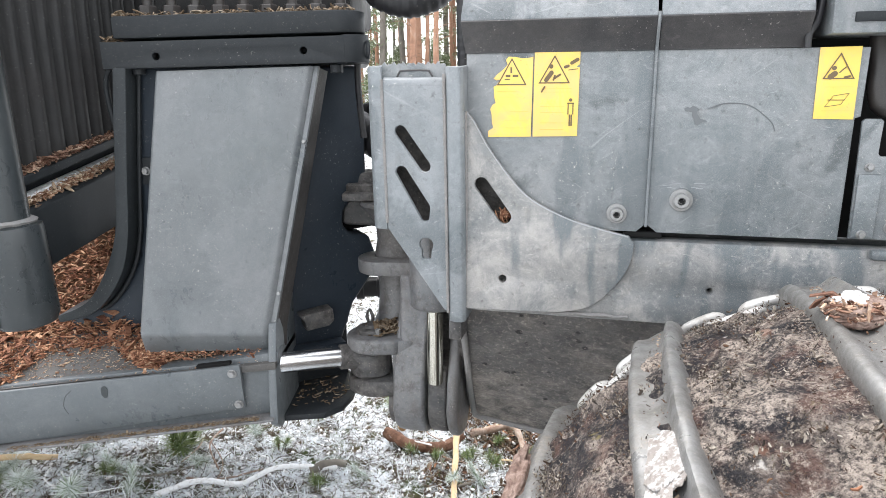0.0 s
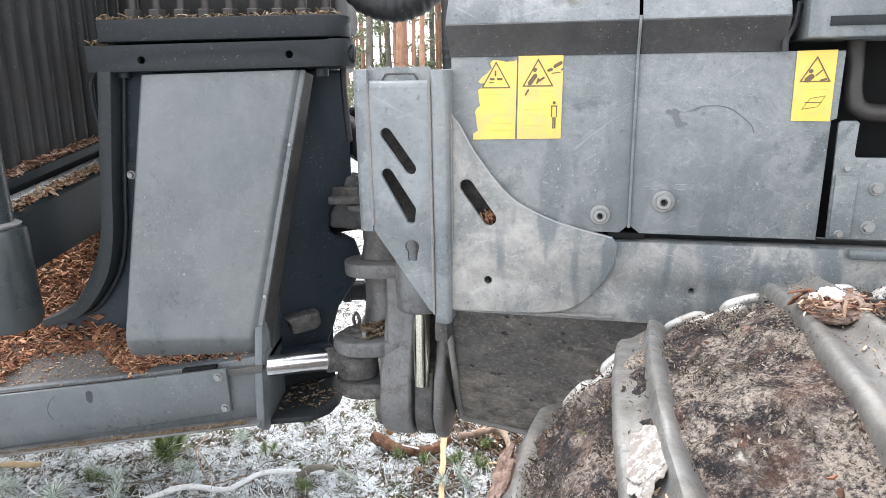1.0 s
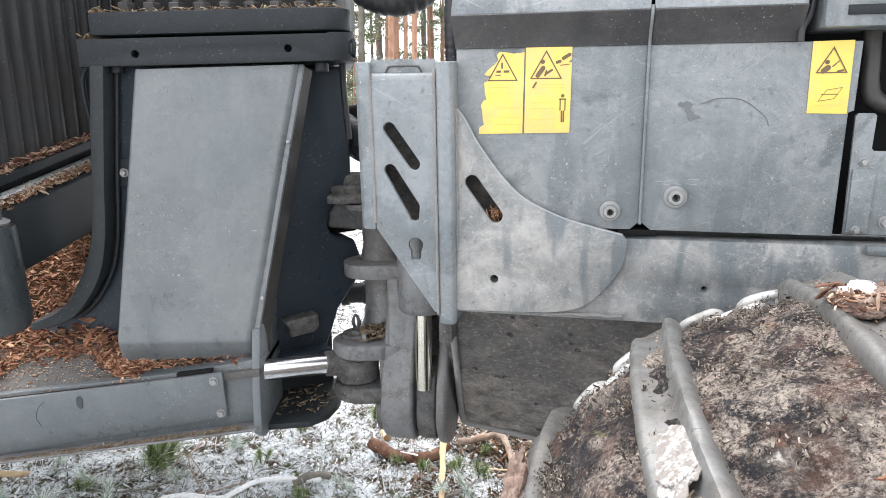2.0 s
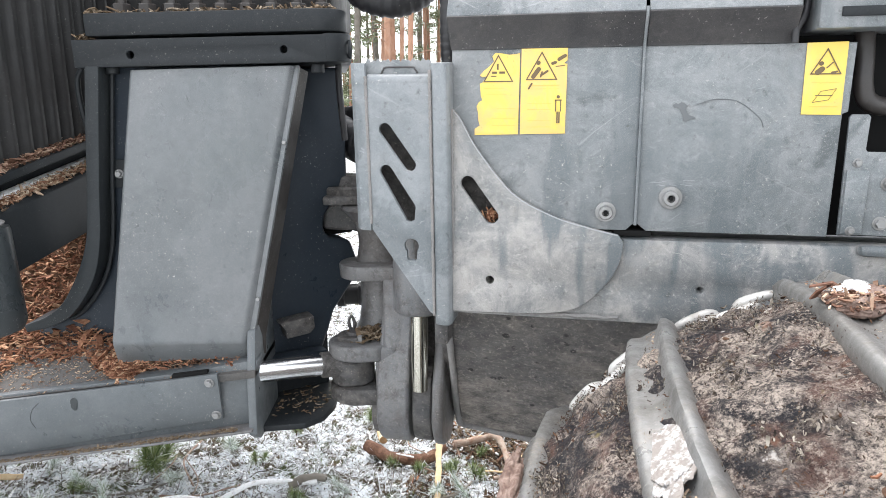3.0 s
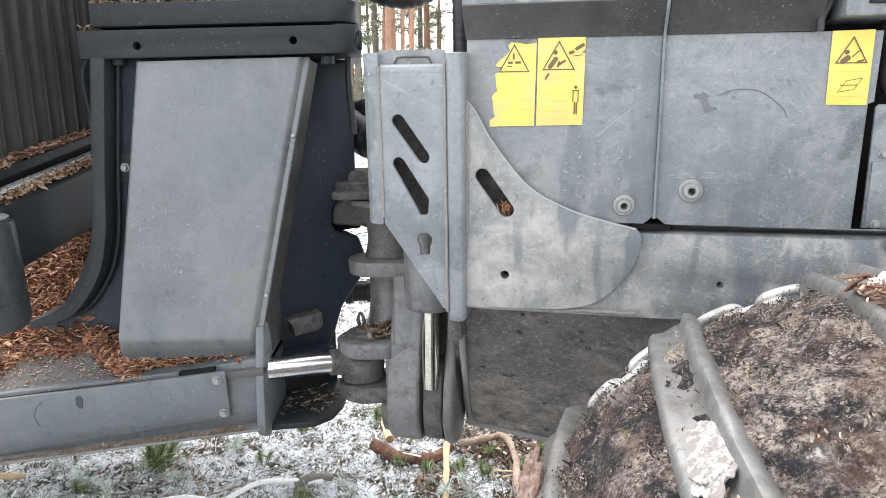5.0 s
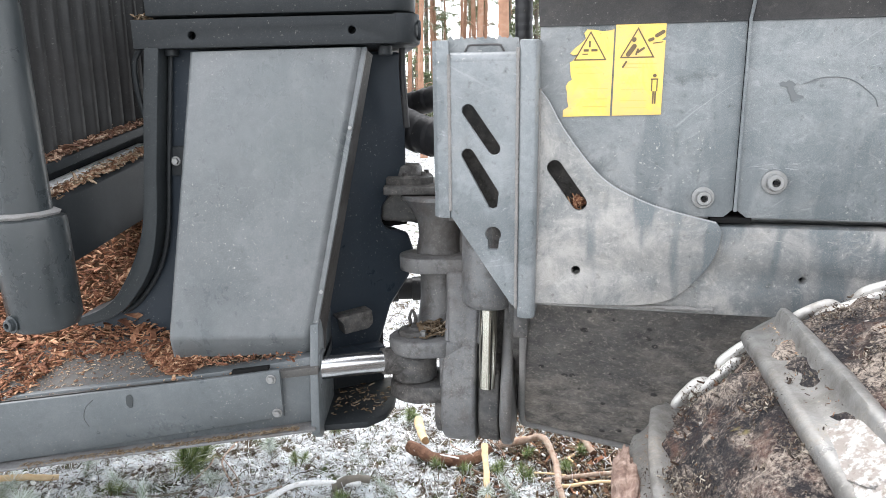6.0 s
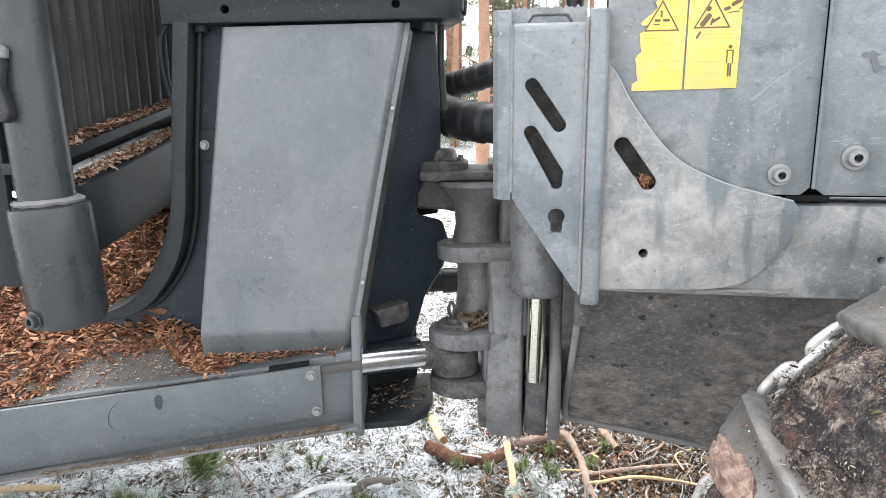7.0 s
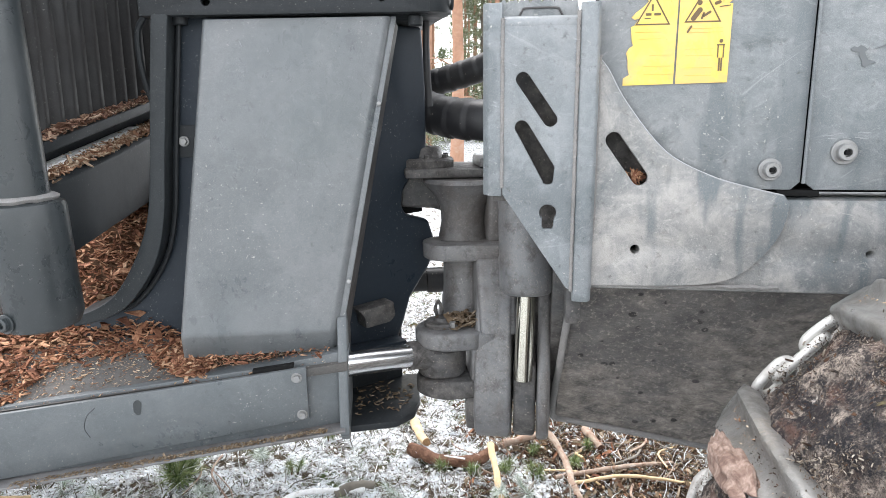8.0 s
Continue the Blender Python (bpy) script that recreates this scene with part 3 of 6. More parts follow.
    blot = rough_up(prism(slot_ring((-0.914, 0.645), (-0.91, 0.665), 0.008), 1.6765, 1.6785, "xz"), 0.003, 70)
    part("scuff_mark", moved(blot, tuck), POST, cv)
    part("scuff_line", moved(tube(smooth_path([(-1.0, 1.6782, 0.66), (-1.02, 1.6782, 0.64), (-1.03, 1.6782, 0.61), (-1.022, 1.6782, 0.585)], 5), 0.0011, 6), tuck), POST, cv)
    part("beam", prism([(-0.445, 0.757), (-0.47, 0.58), (-2.3, 0.30), (-2.3, 0.535), (-0.65, 0.722)], 1.708, 1.76, "xz", 0.003), BEAM_SHADED, f)
    part("bottom_rail", prism([(-0.46, 0.581), (-0.46, 0.573), (-1.23, 0.478), (-2.3, 0.312), (-2.3, 0.321), (-1.23, 0.486)], 1.664, 1.76, "xz", 0.003), CASTGREY, f, "dusty edge rail of the beam")
    part("end_plate", prism([(1.676, 0.562), (1.69, 0.7), (1.725, 0.83), (1.93, 0.86), (1.93, 0.53), (1.72, 0.53)], -0.472, -0.45, "yz", 0.004), BEAM_SHADED, f)
    part("deck_floor", prism([(-2.3, deck_height(-2.3)), (-0.45, deck_height(-0.45)), (-0.45, deck_height(-0.45) - 0.02), (-2.3, deck_height(-2.3) - 0.02)], 1.69, 2.9, "xz", 0.002), DECK, f)
    bm = bmesh.new()
    xs, ys = [-2.3 + 0.06 * i for i in range(25)] + [-0.8], [1.7, 1.72, 1.75, 1.8, 1.83]
    rows = [[bm.verts.new((x, y, deck_height(x) + 0.003 + min(1.0, max(0.2, (-0.76 - x) / 0.16)) * 0.85 * max(0, y - 1.72))) for x in xs] for y in ys]
    for p, q in zip(rows, rows[1:]):
        for i in range(len(xs) - 1):
            bm.faces.new((p[i], p[i + 1], q[i + 1], q[i]))
    part("deck_slope", bm, DECK, f, "dirty sloping deck plate")
    lip = [(-0.455, 1.74), (-0.34, 1.755), (-0.295, 1.80), (-0.275, 1.87), (-0.27, 2.05), (-0.455, 2.05)]
    part("drip_shelf", prism(lip, 0.535, 0.553, "xy", 0.004), REAR_DARK, f, "dark scooped shelf with bark crumbs")
    part("shelf_back", moved(box(-0.05, 0.17, 0.03, 0.06, 0.5, 0.72, 0.004), RC), REAR_DARK, f)


build_rear_frame()


def build_side_panel():
    pl = pose(0, 1.80, 1.486, -7)
    f = thing("machine_side_panel", (-0.6, 1.75, 0.75), "tapered grey sheet-metal side panel with light scuffs", "machine panel")
    bm = bmesh.new()
    rows = [[(-0.741, 0.03, 0.006), (-0.735, 0.0, 0.0), (-0.34, 0.0, 0.009), (-0.326, 0.02, 0.012), (-0.314, 0.1, 0.012)],
            [(-0.824, 0.03, -0.69), (-0.816, 0.0, -0.69), (-0.482, 0.0, -0.69), (-0.466, 0.02, -0.69), (-0.448, 0.1, -0.69)],
            [(-0.831, 0.075, -0.745), (-0.824, 0.044, -0.748), (-0.488, 0.044, -0.742), (-0.472, 0.056, -0.742), (-0.45, 0.1, -0.742)]]
    vs = [[bm.verts.new(c) for c in r] for r in rows]
    for a, b in zip(vs, vs[1:]):
        for i in range(3):
            bm.faces.new((a[i], a[i + 1], b[i + 1], b[i]))
    bmesh.ops.delete(bm, geom=[v for v in bm.verts if not v.link_faces], context="VERTS")
    side = [[(-0.325, 0.022, 0.01), (-0.314, 0.1, 0.01)], [(-0.465, 0.022, -0.69), (-0.448, 0.1, -0.69)], [(-0.471, 0.042, -0.742), (-0.45, 0.1, -0.742)]]
    fold = bmesh.new()
    vs = [[fold.verts.new(c) for c in r] for r in side]
    for a, b in zip(vs, vs[1:]):
        fold.faces.new((a[0], a[1], b[1], b[0]))
    bmesh.ops.recalc_face_normals(fold, faces=fold.faces)
    bmesh.ops.solidify(fold, geom=fold.faces[:], thickness=0.003)
    # brown-black holds both grime and the shade of the gap beside the panel
    part("return_flange", moved(fold, pl), GRIMED, f, "brown-black return flange with grime and the gap's shade in its colour")
    bmesh.ops.recalc_face_normals(bm, faces=bm.faces)
    es = [e for e in bm.edges if len(e.link_faces) == 2 and e.calc_face_angle(0) > radians(8)]
    bmesh.ops.bevel(bm, geom=es, offset=0.008, segments=3, affect="EDGES", profile=0.5, clamp_overlap=True)
    bmesh.ops.solidify(bm, geom=bm.faces[:], thickness=0.004)
    part("panel_sheet", moved(bm, pl), REAR, f)
    ft = moved(prism([(-0.33, 0.012), (-0.318, 0.012), (-0.46, -0.70), (-0.474, -0.70)], 0.012, 0.03, "xz", 0.002), pl)
    part("edge_strip", ft, REAR, f, "folded edge strip")
    for s, z in ((0.27, 0), (0.83, 0)):
        u = -0.324 - 0.142 * s
        part("screw", moved(cyl((u, 0.014, 0.012 - 0.712 * s), (u, 0.004, 0.012 - 0.712 * s), 0.005, 0.001, 12), pl), ZINC, f)
    for s, (u, v, d, e) in enumerate(((-0.395, -0.128, 0.018, -0.016), (-0.6, -0.06, 0.006, -0.016), (-0.66, -0.045, 0.005, -0.01))):
        bar = prism([(u, v), (u + d, v + e), (u + d * 0.9, v + e - 0.0018), (u - 0.001, v - 0.0012)], -0.0012, 0.002, "xz")
        part("scuff_line", moved(bar, pl), FRONT, f)
    nick = moved(rough_up(prism(hole_ring(0, 0, 0.007, 8), -0.0012, 0.0005, "xz"), 0.003, 90), Matrix.Translation((-0.492, 1.751, 1.073)))
    part("paint_nick", nick, GRIME, f)


build_side_panel()


def build_post():
    f = thing("bunk_post", (-1.07, 1.645, 0.85), "grey steel post in a bolted sleeve", "machine post")
    part("sleeve", lathe([(0, 0.04), (0.01, 0.068), (0.03, 0.077), (0.25, 0.079), (0.262, 0.077), (0.268, 0.062)], (-1.063, 1.645, 0.855), (-1.078, 1.645, 1.13), 36), POST, f)
    part("weld_collar", rough_up(lathe([(0, 0.066), (0.006, 0.07), (0.012, 0.06)], (-1.078, 1.645, 1.122), (-1.079, 1.645, 1.15), 36), 0.003, 60), WELD, f)
    part("post", cyl((-1.08, 1.645, 1.1), (-1.115, 1.645, 2.3), 0.056, 0.003, 36), POST, f)
    part("bolt", bolt_head((-1.103, 1.578, 0.888), (-0.45, -1, 0), 0.02, 0.014), POST, f)
    lt = part("latch", rough_up(prism([(-1.137, 1.425), (-1.092, 1.425), (-1.087, 1.4), (-1.097, 1.36), (-1.085, 1.31), (-1.087, 1.292), (-1.102, 1.285), (-1.132, 1.33)], 1.555, 1.59, "xz", 0.008, 3), 0.004, 14), RUBBER, f, "black rubber hook")
    part("knob", rough_up(lathe([(0, 0.012), (0.004, 0.022), (0.02, 0.024), (0.028, 0.016), (0.03, 0.001)], (-1.104, 1.572, 1.405), (-1.104, 1.572, 1.47), 20), 0.002, 30), ZINC, lt)


build_post()


def build_grille():
    shear = Matrix.Identity(4)
    shear[2][0] = 0.185
    g = Matrix.Translation((-1.022, 1.851, 0)) @ pose(0, 0, 0, 0, 0, 80) @ shear
    f = thing("load_bunk_wall", (-1.1, 2.0, 1.0), "dark corrugated steel wall above bark-covered ledges", "machine wall")
    bm = bmesh.new()
    rows = []
    n = 330
    for z in (1.25, 2.6):
        row = []
        for i in range(n):
            u = -0.26 + 0.0055 * i
            s = math.sin(2 * math.pi * u / 0.055)
            row.append(bm.verts.new((u, 0.05 + 0.011 * max(-1, min(1, 1.7 * s)), z)))
        rows.append(row)
    for i in range(n - 1):
        bm.faces.new((rows[0][i], rows[0][i + 1], rows[1][i + 1], rows[1][i]))
    part("corrugated_sheet", moved(bm, g), SHEET, f, "dark corrugated sheet", 50)
    part("upper_ledge", moved(box(-0.26, 1.4, 0.012, 0.08, 1.232, 1.256, 0.003), g), REAR_DARK, f)
    part("ledge_snow", moved(rough_up(box(-0.26, 0.3, 0.03, 0.062, 1.185, 1.199, 0.003), 0.005, 20), g), SNOW, f, "thin strip of snow")
    part("lower_beam", moved(prism([(0.0, 1.008), (0.0, 1.165), (0.008, 1.178), (0.07, 1.18), (0.07, 1.008)], -0.26, 1.4, "yz", 0.003), g), REAR_DARK, f)
    part("wall_core", moved(box(-0.26, 1.4, 0.072, 0.12, 1.0, 2.6, 0.004), g), REAR_DARK, f)
    return g


GR = build_grille()


# ---------------------------------------------------------------- front frame
def build_front_frame():
    f = thing("front_frame", FR @ Vector((0.3, 0.1, 0.5)), "dusty grey welded front frame of a forestry machine", "machine frame")
    beam = plate([(-0.1, 0.928), (1.8, 0.928), (1.8, 1.124), (-0.1, 1.118)], [hole_ring(0.446, 1.011, 0.004, 12), hole_ring(0, 1.017, 0.009)], 0.016, 0.05, 0.014)
    part("side_beam", moved(beam, FR), FRONT_MUD, f, "mud-smeared side beam")
    part("beam_core", moved(box(-0.1, 1.8, 0.075, 0.4, 0.94, 1.11, 0.01), FR), REAR_DARK, f)
    arc = smooth_path([(-0.092, 1.398, 0), (-0.066, 1.369, 0), (-0.027, 1.303, 0), (0.049, 1.212, 0), (0.136, 1.165, 0), (0.209, 1.143, 0), (0.272, 1.128, 0)], 5)
    low = smooth_path([(0.284, 1.112, 0), (0.278, 1.07, 0), (0.256, 1.025, 0), (0.204, 0.97, 0), (0.143, 0.949, 0), (0.06, 0.943, 0)], 5)
    ring = [(-0.098, 0.94), (-0.098, 1.398)] + [(p.x, p.y) for p in arc] + [(p.x, p.y) for p in low]
    lobe = plate(ring, [slot_ring((-0.05, 1.232), (0.002, 1.160), 0.0155), hole_ring(0, 1.017, 0.009)], 0, 0.014, 0.0025)
    part("lobe_plate", moved(lobe, FR), FRONT_MUD, f, "curved side plate with one slot")
    part("worn_edge", moved(tube([(p.x - 0.0012, 0.0012, p.y - 0.0012) for p in arc], 0.0017, 6), FR), SCRATCH, f, "bare worn plate edge")
    # dark greasy sheets added behind slot and keyhole; they give the shade inside
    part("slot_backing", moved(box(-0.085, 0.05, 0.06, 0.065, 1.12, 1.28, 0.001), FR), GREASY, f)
    part("inner_backing", moved(box(-0.188, -0.1, 0.06, 0.066, 1.035, 1.11, 0.001), FR), GREASY, f)
    sp = FR @ pose(0, -0.022, 1.2, 2.6)
    face = [(-0.264, 0.246), (-0.124, 0.246), (-0.124, -0.27), (-0.135, -0.263), (-0.264, -0.073)]
    key = [(-0.163, -0.119)] + [(-0.174 + 0.0165 * math.cos(a), -0.109 + 0.0165 * math.sin(a)) for a in (radians(-40 + 260 * i / 16) for i in range(17))] + [(-0.185, -0.119), (-0.185, -0.138), (-0.182, -0.142), (-0.166, -0.142), (-0.163, -0.138)]
    s2 = slot_ring((-0.227, 0.058), (-0.176, -0.022), 0.0135)
    s2 = [q if q[1] > -0.028 else (max(-0.185, min(-0.1625, q[0])), q[1] - 0.018) for q in s2]
    bent = plate(face, [slot_ring((-0.226, 0.148), (-0.173, 0.072), 0.0135), s2, key[1:]], 0, 0.012, 0.002)
    part("slotted_plate", moved(bent, sp), PLATE, f, "slotted grey plate of the frame nose")
    top = [(0.0, 0.245), (0.001, 0.252), (0.005, 0.259), (0.012, 0.263), (0.03, 0.264), (0.03, 0.245)]
    part("plate_top", moved(prism(top, -0.264, -0.124, "yz", 0.0005), sp), PLATE, f)
    left = [(-0.266, 0.001), (-0.292, 0.006), (-0.303, 0.018), (-0.306, 0.12), (-0.294, 0.12), (-0.291, 0.024), (-0.286, 0.018), (-0.266, 0.013)]
    part("side_flange", moved(prism(left, -0.077, 0.287, "xy", 0.002), sp), PLATE, f)
    right = [(-0.122, 0.0), (-0.104, -0.006), (-0.09, -0.004), (-0.084, 0.006), (-0.084, 0.13), (-0.096, 0.13), (-0.098, 0.01), (-0.122, 0.012)]
    part("side_flange", moved(prism(right, -0.292, 0.285, "xy", 0.003), sp), PLATE, f)
    for u, z0, z1, n in ((-0.125, -0.27, 0.27, -0.001), (-0.265, -0.06, 0.26, 0.0), (-0.083, -0.26, 0.19, 0.018)):
        path = [(u + 0.0006 * math.sin(i * 2.1), n, z0 + (z1 - z0) * i / 160) for i in range(161)]
        part("weld_seam", moved(rough_up(tube(path, 0.0035, 8), 0.0012, 220), sp), WELD, f, "rough worn weld seam")
    path = [(-0.05 + 0.33 * i / 40, 0.012, 0.942 + 0.001 * math.sin(i)) for i in range(41)]
    part("weld_seam", moved(rough_up(tube(path, 0.005, 8), 0.002, 120), FR), WELD, f)
    # another added dark sheet, for the shade in the nose slots
    part("inner_backing", moved(box(-0.29, -0.1, 0.08, 0.09, 1.1, 1.47, 0.002), FR), GREASY, f)
    seal = [(-0.27, 0.24)] + [(-0.27 + 0.0055 * i, 0.289 + 0.0045 * (i % 2) + 0.002 * math.sin(i * 1.7)) for i in range(27)] + [(-0.12, 0.24)]
    part("seal_strip", moved(prism(seal, 0.022, 0.028, "xz", 0.0), sp), FRONT, f, "frayed rubber seal strip")
    loop = smooth_path([(-0.236, 0.019, 0.262), (-0.23, 0.018, 0.272), (-0.222, 0.018, 0.277), (-0.168, 0.018, 0.277), (-0.16, 0.018, 0.272), (-0.154, 0.019, 0.262)], 6)
    part("lifting_loop", moved(tube(loop, 0.002, 8), sp), GRIMY_SHADED, f)
    part("bracket", moved(box(-0.132, -0.1, 0.02, 0.09, 0.85, 0.94, 0.005), FR), GREASY, f)
    # sloping belly plate under the beam
    bm = bmesh.new()
    tl, bl, br, tr = (-0.108, 0.06, 0.955), (-0.134, 0.39, 0.463), (1.2, 0.56, 0.17), (1.2, 0.06, 0.955)
    bm.faces.new([bm.verts.new(c) for c in (tl, bl, br, tr)])
    bmesh.ops.subdivide_edges(bm, edges=bm.edges[:], cuts=14, use_grid_fill=True)
    rough_up(bm, 0.004, 6)
    bmesh.ops.solidify(bm, geom=bm.faces[:], thickness=0.012)
    part("belly_plate", moved(bm, FR), BELLY, f, "oily mud-stained sloping belly plate")
    edge = smooth_path([(-0.114, 0.05, 0.95), (-0.128, 0.21, 0.72), (-0.142, 0.36, 0.505), (-0.132, 0.389, 0.462), (-0.09, 0.394, 0.454), (0.19, 0.426, 0.395), (1.2, 0.56, 0.17)], 6)
    part("plate_edge", moved(rough_up(tube(edge, 0.009, 10), 0.0015, 60), FR), WELD, f, "rounded rim of the belly plate")
    side = prism([(0.09, 0.945), (0.5, 0.945), (0.5, 0.5), (0.405, 0.475), (0.222, 0.75), (0.1, 0.93)], -0.156, -0.1, "yz", 0.005)
    part("belly_side", moved(side, FR), GREASY, f)
    # dark filler added to block the bright ground behind the joint
    part("nose_filler", moved(box(-0.26, -0.12, 0.46, 0.5, 0.5, 1.0, 0.004), FR), GREASY, f)


build_front_frame()


def cover_cap(u0, u1, sec):
    """The folded top of a cover: it bends outwards, then leans back."""
    bm = bmesh.new()
    a = [bm.verts.new((u0, n, z)) for n, z in sec]
    b = [bm.verts.new((u1, n, z)) for n, z in sec]
    for i in range(len(sec) - 1):
        bm.faces.new((a[i], b[i], b[i + 1], a[i + 1]))
    bmesh.ops.recalc_face_normals(bm, faces=bm.faces)
    bmesh.ops.solidify(bm, geom=bm.faces[:], thickness=0.004)
    return moved(bevel(bm, 0.001, 1), FR)


def build_covers():
    f = thing("side_cover", FR @ Vector((0.1, 0.02, 1.14)), "dusty grey folded side cover held by a bolt", "machine cover", "side covers")
    low = [(-0.086, 1.513), (-0.086, 1.37), (-0.05, 1.32), (-0.01, 1.265), (0.055, 1.2), (0.14, 1.155), (0.2, 1.137), (0.286, 1.137), (0.3022, 1.152), (0.3022, 1.513)]
    part("cover_sheet", moved(plate(low, [], 0.0135, 0.004, 0.001), FR), FRONT, f)
    # the bends are darker than sheet and cap: grime plus painted-in shade
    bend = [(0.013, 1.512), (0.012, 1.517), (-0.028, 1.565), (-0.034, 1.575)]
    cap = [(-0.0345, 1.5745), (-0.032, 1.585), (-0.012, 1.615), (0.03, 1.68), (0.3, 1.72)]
    part("cover_bend", cover_cap(-0.088, 0.3022, bend), GRIMY_SHADED, f, "grimy bend of the cover, its shade in the colour")
    # black plug fills the bolt's socket; the hole's shade is its colour
    part("socket_shade", moved(cyl((0.244, 0.0, 1.176), (0.244, -0.0085, 1.176), 0.0046, 0.0002, 6), FR), HOLLOW, f)
    part("cover_cap", cover_cap(-0.088, 0.3022, cap), FRONT, f)
    part("cover_bolt", moved(bolt_head((0.244, 0.012, 1.176), (0, -1, 0), 0.0215, 0.022), FR), ZINC, f, "large socket bolt on a washer")
    g = thing("side_cover", FR @ Vector((0.5, 0.02, 1.14)), "scuffed grey folded side cover beside a black gap", "machine cover", "side covers")
    part("cover_sheet", moved(plate([(0.309, 1.152), (0.328, 1.137), (0.676, 1.137), (0.679, 1.378), (0.689, 1.382), (0.691, 1.51), (0.309, 1.513)], [], 0.0135, 0.004, 0.001), FR), FRONT, g)
    part("cover_bend", cover_cap(0.309, 0.578, bend), GRIMY_SHADED, g, "grimy bend of the cover, its shade in the colour")
    # likewise a plug coloured as the shade in the socket
    part("socket_shade", moved(cyl((0.373, 0.0, 1.209), (0.373, -0.0085, 1.209), 0.005, 0.0002, 6), FR), HOLLOW, g)
    part("cover_cap", cover_cap(0.309, 0.578, cap), FRONT, g)
    part("edge_bead", moved(tube([(0.3052, 0.006 - 0.021 * 1.9 * max(0, min(1, (z - 1.515) / 0.05)), z) for z in [1.15 + 0.006 * i for i in range(73)]], 0.0033, 8), FR), FRONT, g)
    part("cover_bolt", moved(bolt_head((0.373, 0.012, 1.209), (0, -1, 0), 0.0235, 0.022), FR), ZINC, g, "large socket bolt on a washer")
    for pts, w in (([(0.425, 0.0128, 1.4025), (0.45, 0.0128, 1.407), (0.49, 0.0128, 1.402), (0.53, 0.0128, 1.372), (0.54, 0.0128, 1.352)], 0.0008),):
        part("scuff_line", moved(tube(smooth_path(pts), w, 6), FR), GRIME, g)
    blot = [(0.366, 1.396), (0.372, 1.4), (0.377, 1.398), (0.383, 1.402), (0.391, 1.398), (0.396, 1.394), (0.391, 1.39), (0.393, 1.384), (0.398, 1.376), (0.409, 1.373), (0.412, 1.37), (0.402, 1.369), (0.394, 1.363),
            (0.388, 1.366), (0.387, 1.374), (0.382, 1.382), (0.381, 1.389), (0.374, 1.391), (0.369, 1.391)]
    part("scuff_mark", moved(prism(blot, 0.0116, 0.0125, "xz"), FR), GRIME, g)
    part("scuff_mark", moved(prism([(0.404, 1.394), (0.425, 1.402), (0.437, 1.402), (0.42, 1.398)], 0.0116, 0.0125, "xz"), FR), GRIME, g)
    random.seed(4)
    for i in range(9):
        u, z = random.uniform(0.33, 0.41), random.uniform(1.232, 1.247)
        d, a = random.uniform(0.006, 0.02), random.uniform(-0.1, 0.15)
        bar = prism([(u, z), (u + d, z + a * d), (u + d, z + a * d + 0.0004), (u, z + 0.0008)], 0.0126, 0.0138, "xz")
        part("scratch", moved(bar, FR), SCRATCH, g)
    # added sheet; its near-black colour is the shade in the cover gaps
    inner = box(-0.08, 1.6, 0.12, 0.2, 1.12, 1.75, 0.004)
    single("bay_shade_wall", moved(inner, FR), HOLLOW, "near-black sheet behind the side covers for the shade in their gaps", "machine wall")
    # block put in for the shade of the gap below the cover corners
    single("gap_shade", moved(box(0.262, 0.34, 0.016, 0.05, 1.124, 1.136, 0.002), FR), HOLLOW, "near-black filler for the shaded gap under the side covers", "rest")


build_covers()


def sticker_triangle(u, z, s):
    o = [(u - s, z), (u + s, z), (u, z + 1.75 * s)]
    c = (u, z + 0.58 * s)
    i = [(c[0] + (p[0] - c[0]) * 0.87, c[1] + (p[1] - c[1]) * 0.87) for p in o]
    return plate(o, [i], 0.0095, 0.0008, 0.0001)


